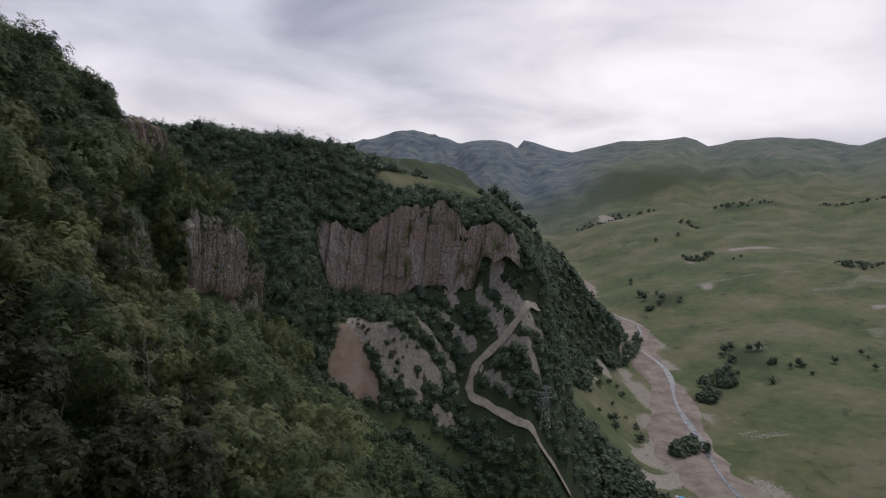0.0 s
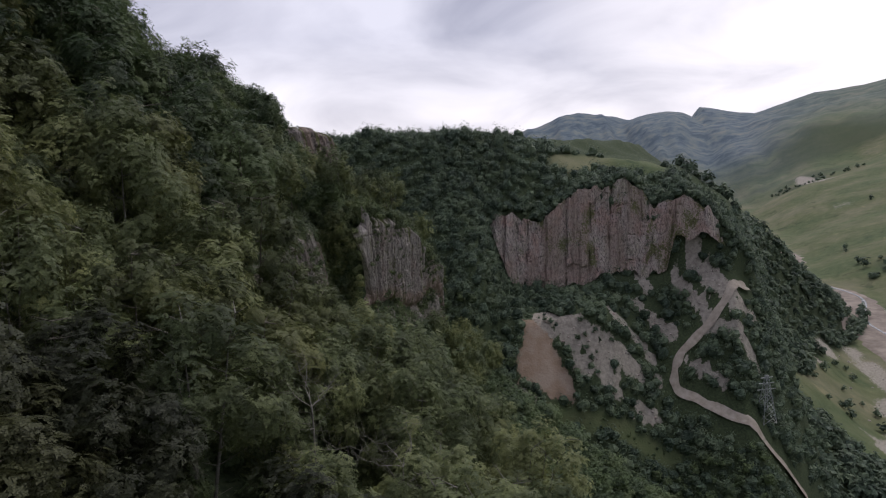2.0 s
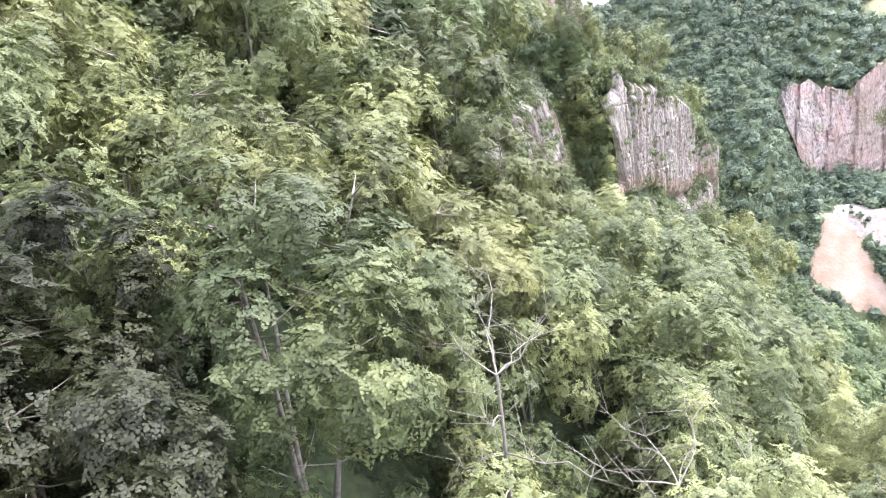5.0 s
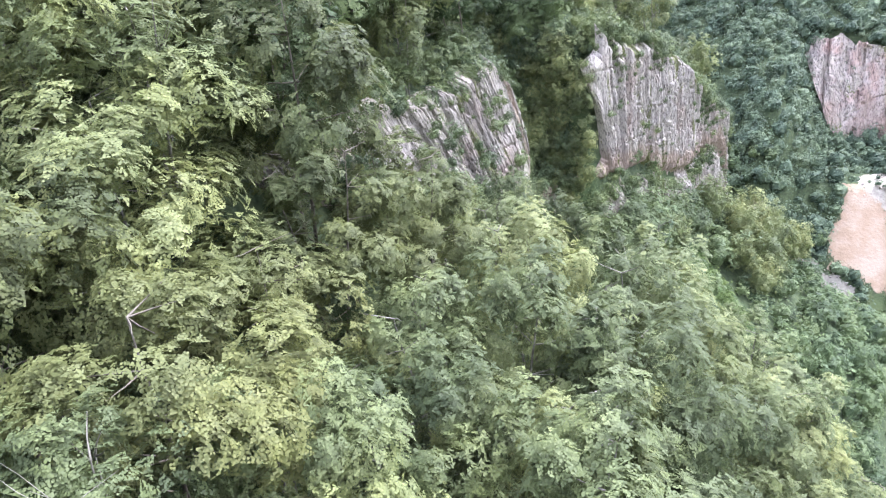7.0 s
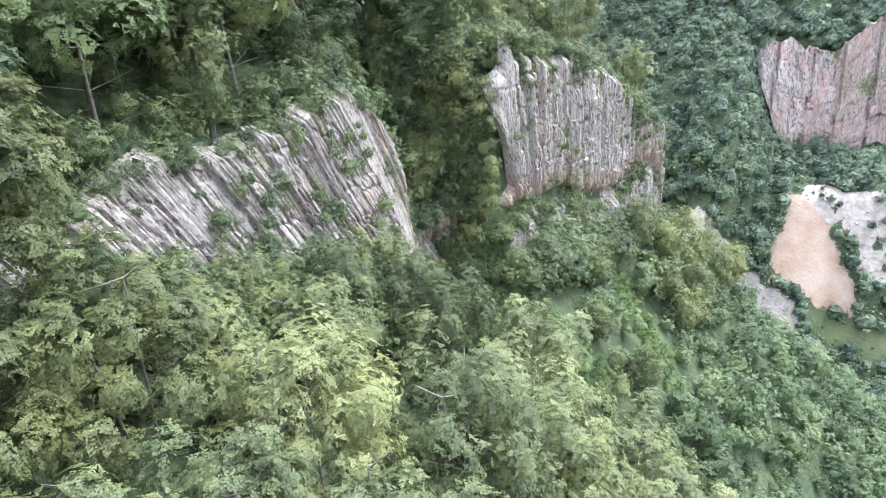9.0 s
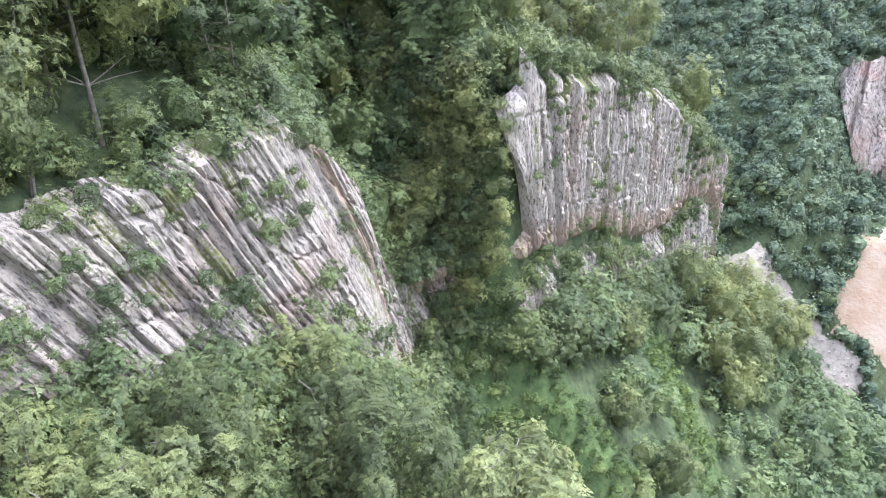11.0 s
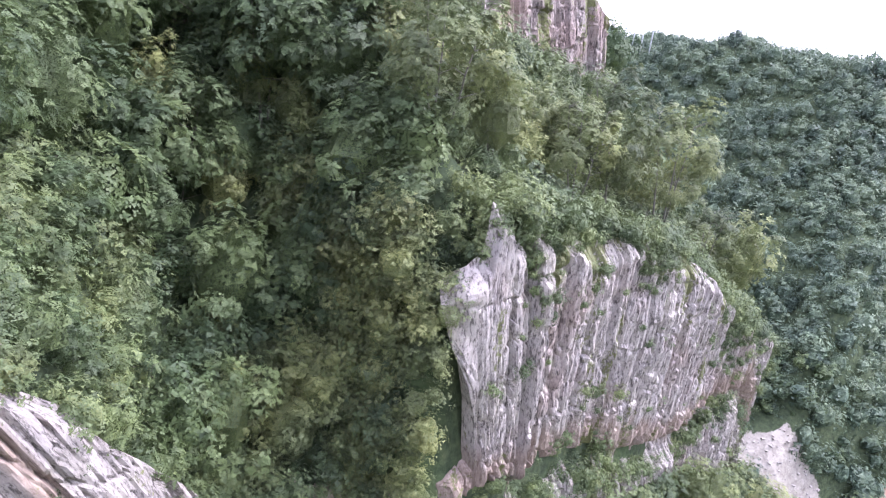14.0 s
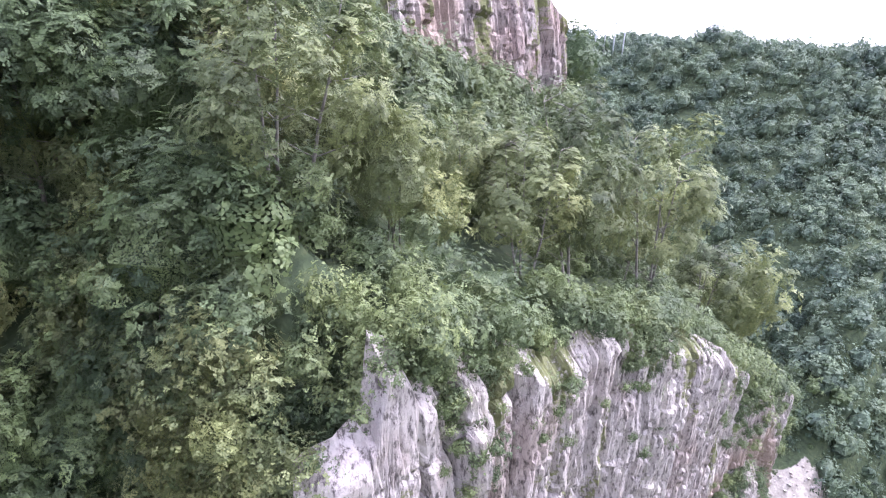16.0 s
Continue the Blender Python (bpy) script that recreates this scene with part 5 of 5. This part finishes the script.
    y = np.array([100.5, 102.2, 103.5, 103.8, 101.5, 99.2, 104.7, 104.0, 102.0, 104.6, 103.4, 100.4, 105.8, 100.2, 107.6, 105.8, 106.4])
    forest("gully_birches", x, y, H(x, y) - 0.3, 0.6 + 0.3 * rng.random(17), FINE_BIRCH, "pale grey-green birches in the gully between the cliffs")
    x, y = -43 + 11 * rng.random(90), 87 + 13 * rng.random(90)
    forest("flank_shrubs", x, y, H(x, y) - 0.3, 0.6 + 0.6 * rng.random(90), FINE_BUSH, "green shrubs on the flank of the gully", "scrub")
    x, y = -32 + 18 * rng.random(300), 81 + 18 * rng.random(300)
    k = (np.abs(x - edge_x(y) - 1.2) > 1.4)
    x, y = x[k], y[k]
    forest("gap_shrubs", x, y, H(x, y) - 0.3, 0.35 + 0.45 * rng.random(len(x)), FINE_BUSH, "mixed green shrubs round the end of the leaning cliff", "scrub")
    y = 61 + 26 * rng.random(150)
    x = edge_x(y) + 1.4 + 4.0 * rng.random(150)
    forest("crag_foot_thicket", x, y, H(x, y) - 0.3, 0.75 + 0.4 * rng.random(150), FINE_BUSH, "dense green shrubs along the foot of the leaning cliff", "scrub")
    x, y = -29.5 + 4.2 * rng.random(36), 103.5 + 8 * rng.random(36)
    forest("gully_foot_shrubs", x, y, H(x, y) - 0.3, 0.25 + 0.3 * rng.random(36), FINE_BUSH, "green shrubs at the foot of the gully", "scrub")
    y = 100 + 58 * rng.random(130)
    x = edge_x(y) + 1.0 + 1.4 * rng.random(130)
    forest("undercut_shrubs", x, y, under_edge(y) - 3.2 - 1.2 * rng.random(130), 0.3 + 0.5 * rng.random(130), FINE_BUSH, "green shrubs on the ledge under the overhang", "scrub")
    x, y, rng = wood_sites(-80, -40, 92, 152, 3.2, 28)
    q = np.hypot((x + 61) / 13, (y - 122) / 23)
    k = (q < 1.25) & (x > -78) & ((y < 118) | (x < -47))
    x, y = x[k], y[k]
    forest("knoll_wood", x, y, H(x, y) - 0.8, 0.45 + 0.3 * rng.random(len(x)), MID_BEECH, "dark broadleaf wood covering the steep knoll")
    return len(i), len(j)


HERB = dome_crowns(3.0, 4.0, 8, 6, 0.5, LEAF_HERB, (341, 342), core=3)
left_over = plant_near()
plant_far(left_over)
# ---- road, river and small things ----
line = along(ROAD_LINE, 90)
ribbon("road", line, 3.0 + 0.4 * np.sin(np.arange(len(line)) * 0.7), 0.35, ROAD, "pale dirt road winding along the hillside", "road")
ys = np.linspace(150, 930, 140)
bed = np.stack([river_x(ys) - 6, ys], 1)
ribbon("riverbed", bed, 36 + 8 * np.sin(ys / 40) + 14 * fbm(ys / 14, ys * 0, 91), 0.55, GRAVEL, "wide grey gravel bed of a mountain river", "riverbed", rows=9, tuck=1.6)
stream = np.stack([river_x(ys) + 5 * np.sin(ys / 23), ys], 1)
ribbon("river", stream, 3.2 + 1.5 * np.sin(ys / 17), 0.75, WATER, "thin shallow mountain stream with pale rapids", "river", tuck=0.0)


def dead_tree(name, x, y, h, seed, label, lean=(0.1, 0.0)):
    """A bleached leafless tree: forked stem, long bare limbs and twigs."""
    rng = np.random.default_rng(seed)
    z = float(H(x, y)) - 0.3
    g = min(h, 6.8)
    root = tagged(new(name), label, "dead tree")
    root.matrix_world = pose(x, y, z, 0, 0, 0)

    def put(part_name, path, r0, r1, sides=6, parent=root, kind=""):
        co, q = limb(path, r0, r1, sides)
        me = raw_mesh(part_name, co, q)
        me.materials.append(DEADWOOD)
        ob = tagged(new(part_name, me), kind=kind)
        ob.parent = parent
        return ob

    top = np.array([lean[0] * h, lean[1] * h, h - 0.42 * g])
    stem = wander((0, 0, 0), top, 9, 0.05, rng)
    put("trunk", stem, 0.012 * g, 0.006 * g, 8)
    twigs = []
    for k in range(9):
        o = stem[8] if k < 5 else stem[int(4 + 4 * rng.random())]
        b = 6.28 * k / 9 + rng.random()
        r = g * (0.30 + 0.25 * rng.random())
        e = o + np.array([math.cos(b) * r * 0.75, math.sin(b) * r * 0.75, r * (0.75 if k < 5 else 0.25) * (0.6 + 0.6 * rng.random())])
        mid = wander(o, e, 7, 0.32, rng)
        put("branch", mid, 0.0042 * g, 0.0010 * g, 5)
        for _ in range(14):
            s0 = mid[int(2 + 4.9 * rng.random())]
            d = rng.normal(size=3) * 0.10 * g + np.array([0, 0, 0.05 * g])
            twigs.append(limb(wander(s0, s0 + d, 4, 0.03, rng), 0.0013 * g, 0.0005 * g, 3))
    co, q = join(twigs)
    me = raw_mesh("twigwork", co, q)
    me.materials.append(DEADWOOD)
    tagged(new("twigwork", me), kind="stuff").parent = root
    return root


dead_tree("dead_tree", -7.9, 37.0, 12.5, 2, "bleached white dead tree standing among green birches", (0.02, 0.0))
dead_tree("dead_tree", -3.9, 41.0, 13.5, 7, "tall bleached dead tree rising over the birches", (0.02, 0.02))
dead_tree("dead_tree", -12.8, 75.2, 7.0, 5, "bare white broken tree among the birches", (0.3, -0.2))
dead_tree("dead_tree", -21.7, 39.2, 7.5, 9, "thin bare pale tree among green birches", (-0.1, 0.1))


def bar(bm, a, b, w):
    """A square steel bar between two places."""
    a, b = Vector(a), Vector(b)
    d = b - a
    m = Matrix.Translation((a + b) / 2) @ d.to_track_quat("Z", "Y").to_matrix().to_4x4() @ Matrix.Diagonal((w, w, d.length, 1))
    bmesh.ops.create_cube(bm, size=1, matrix=m)


def part(name, bm, mat, parent, label="", kind=""):
    me = bpy.data.meshes.new(name)
    bm.to_mesh(me)
    bm.free()
    me.materials.append(mat)
    ob = tagged(new(name, me), label, kind=kind)
    ob.parent = parent
    return ob


def pylon(x, y, h, turn):
    """A lattice power mast with four legs, bracing and three arms."""
    root = tagged(new("power_pylon"), "grey steel lattice power pylon beside the dirt road", "pylon", "power line pylons")
    root.matrix_world = pose(x, y, float(H(x, y)) - 0.3, 0, 0, turn)
    at = lambda t, sx, sy: (sx * (2.2 - 1.9 * t), sy * (2.2 - 1.9 * t), h * t)
    for sx, sy in ((1, 1), (1, -1), (-1, 1), (-1, -1)):
        bm = bmesh.new()
        bar(bm, at(0, sx, sy), at(1, sx, sy), 0.22)
        part("leg", bm, STEEL, root)
    bm = bmesh.new()
    for k in range(7):
        t0, t1 = k / 7, (k + 1) / 7
        for (a, b), (c, d) in (((1, 1), (1, -1)), ((1, -1), (-1, -1)), ((-1, -1), (-1, 1)), ((-1, 1), (1, 1))):
            bar(bm, at(t0, a, b), at(t1, c, d), 0.1)
            bar(bm, at(t0, c, d), at(t1, a, b), 0.1)
    part("lattice", bm, STEEL, root, kind="stuff")
    for t, reach in ((0.7, 3.2), (0.83, 2.6), (0.95, 2.0)):
        bm = bmesh.new()
        bar(bm, (-reach, 0, h * t), (reach, 0, h * t), 0.2)
        part("crossarm", bm, STEEL, root)


pylon(66, 218, 15, 20)
pylon(93, 212, 13, 20)


def truck(x, y, turn):
    root = tagged(new("truck"), "small truck with a bright blue covered body parked by the river", "truck")
    root.matrix_world = pose(x, y, float(H(x, y)) + 0.02, 0, 0, turn)
    for name, mat, size, place in (("cargo_cover", BLUE, (2.5, 5.6, 2.3), (0, -0.9, 2.05)), ("cab", WALL, (2.3, 1.8, 2.0), (0, 3.1, 1.6)), ("chassis", TYRE, (1.2, 7.4, 0.35), (0, 0, 0.7))):
        bm = bmesh.new()
        bmesh.ops.create_cube(bm, size=1, matrix=Matrix.Translation(place) @ Matrix.Diagonal((*size, 1)))
        bmesh.ops.bevel(bm, geom=bm.edges[:], offset=0.15 if name != "chassis" else 0.05, segments=2, affect="EDGES")
        part(name, bm, mat, root)
    for sx in (-1, 1):
        for wy in (-2.4, 2.8):
            bm = bmesh.new()
            bmesh.ops.create_cone(bm, cap_ends=True, segments=14, radius1=0.5, radius2=0.5, depth=0.35, matrix=Matrix.Translation((sx * 1.05, wy, 0.5)) @ Matrix.Rotation(radians(90), 4, "Y"))
            part("wheel", bm, TYRE, root)


truck(140, 257, 30)


def shed(x, y, w, l, h, turn, roof_mat):
    root = tagged(new("long_shed"), "long low shed with a dark sheet roof in the valley", "building")
    root.matrix_world = pose(x, y, float(H(x, y)) - 0.4, 0, 0, turn)
    bm = bmesh.new()
    bmesh.ops.create_cube(bm, size=1, matrix=Matrix.Translation((0, 0, h / 2)) @ Matrix.Diagonal((w, l, h, 1)))
    part("wall", bm, WALL, root)
    for sx in (-1, 1):
        bm = bmesh.new()
        m = Matrix.Translation((sx * w * 0.27, 0, h + w * 0.11)) @ Matrix.Rotation(radians(sx * 22), 4, "Y") @ Matrix.Diagonal((w * 0.62, l * 1.05, 0.18, 1))
        bmesh.ops.create_cube(bm, size=1, matrix=m)
        part("roof_slope", bm, roof_mat, root)
    for k in range(4):
        bm = bmesh.new()
        bmesh.ops.create_cube(bm, size=1, matrix=Matrix.Translation((-w / 2 - 0.02, -l / 2 + l * (k + 0.5) / 4, h * 0.55)) @ Matrix.Diagonal((0.12, 1.3, 1.1, 1)))
        part("window", bm, SLATE, root)


shed(119, 242, 9, 22, 3.2, 62, SLATE)


def stones(name, x, y, size, label, mat, seed):
    """Loose boulders: dented lumps, too many to count."""
    rng = np.random.default_rng(seed)
    bm = bmesh.new()
    bmesh.ops.create_icosphere(bm, subdivisions=1, radius=1)
    base = np.array([v.co[:] for v in bm.verts])
    faces = np.array([[v.index for v in f.verts] for f in bm.faces])
    bm.free()
    z = H(x, y)
    co, fa = [], []
    for i in range(len(x)):
        p = base * (0.7 + 0.5 * rng.random((len(base), 1))) * size[i] * np.array([1, 0.6 + 0.6 * rng.random(), 0.5 + 0.4 * rng.random()])
        co.append(p + [x[i], y[i], z[i]]); fa.append(faces + i * len(base))
    me = raw_mesh(name, np.concatenate(co), np.concatenate(fa), False)
    mask(me, "moss", np.zeros(len(me.vertices)))
    mask(me, "rust", np.zeros(len(me.vertices)))
    me.materials.append(mat)
    return tagged(new(name, me), label, "stones", kind="stuff")


x, y, rng = wood_sites(-14, 68, 194, 246, 1.3, 31)
k = (scree_mask(x, y) > 0.5) & (rng.random(len(x)) < 0.5)
stones("scree_stones", x[k], y[k], 0.15 + 0.5 * rng.random(k.sum()) ** 3, "grey fallen stones on the scree under the red cliff", FAR_ROCK, 32)
x, y, rng = wood_sites(-32, -2, 190, 208, 0.8, 33)
k = scree_mask(x, y) > 0.5
stones("talus_stones", x[k], y[k], 0.12 + 0.35 * rng.random(k.sum()) ** 2, "pale angular stones of a talus lane", ROCK, 34)
x, y, rng = wood_sites(95, 185, 200, 480, 7.0, 35)
k = (rng.random(len(x)) < 0.4) & (H(x, y) < -122)
stones("valley_stones", x[k], y[k], 0.3 + 0.9 * rng.random(k.sum()) ** 3, "scattered pale boulders on the valley floor", ROCK, 36)


def valley_bushes():
    rng = np.random.default_rng(41)
    xs, ys = [], []
    for cx, cy, r, n in ((238, 432, 13, 40), (252, 446, 8, 16), (217, 400, 6, 24), (226, 412, 5, 12), (290, 455, 2.5, 4), (305, 446, 2, 2), (274, 656, 5, 9), (172, 322, 8, 34), (162, 314, 6, 20), (110, 268, 15, 110), (118, 252, 13, 80), (100, 284, 9, 50), (104, 238, 14, 90), (96, 262, 12, 70), (128, 340, 26, 14), (140, 390, 20, 8), (330, 440, 40, 8), (560, 755, 26, 50), (411, 869, 16, 34), (440, 885, 9, 14)):
        a, d = rng.random(n) * 6.28, r * np.sqrt(rng.random(n))
        xs.append(cx + np.cos(a) * d); ys.append(cy + np.sin(a) * d)
    x, y = np.concatenate(xs), np.concatenate(ys)
    forest("valley_bushes", x, y, H(x, y) - 0.2, 0.35 + 0.5 * rng.random(len(x)), FAR_SMALL, "dark bushes scattered over the valley floor", "bushes")
    x, y, rng = wood_sites(230, 1200, 250, 1500, 16, 43)
    k = (fbm(x / 90, y / 70, 83) > 0.37) & (x > river_x(y) + 50)
    x, y = x[k], y[k]
    forest("meadow_bushes", x, y, H(x, y) - 0.3, 0.6 + 0.7 * rng.random(len(x)), FAR_SMALL, "dark thickets on the far meadows", "bushes")


valley_bushes()
for k in range(4):
    x = -99 + 2.6 * k
    root = tagged(new("post"), "thin grey post on the wooded ridge", "post", "ridge posts")
    root.matrix_world = pose(x, 262, float(H(x, 262)))
    bm = bmesh.new()
    bar(bm, (0, 0, 0), (0, 0, 8.5), 0.25)
    part("shaft", bm, STEEL, root)
    bm = bmesh.new()
    bar(bm, (-1.0, 0, 8.0), (1.0, 0, 8.0), 0.2)
    part("crossbar", bm, STEEL, root)
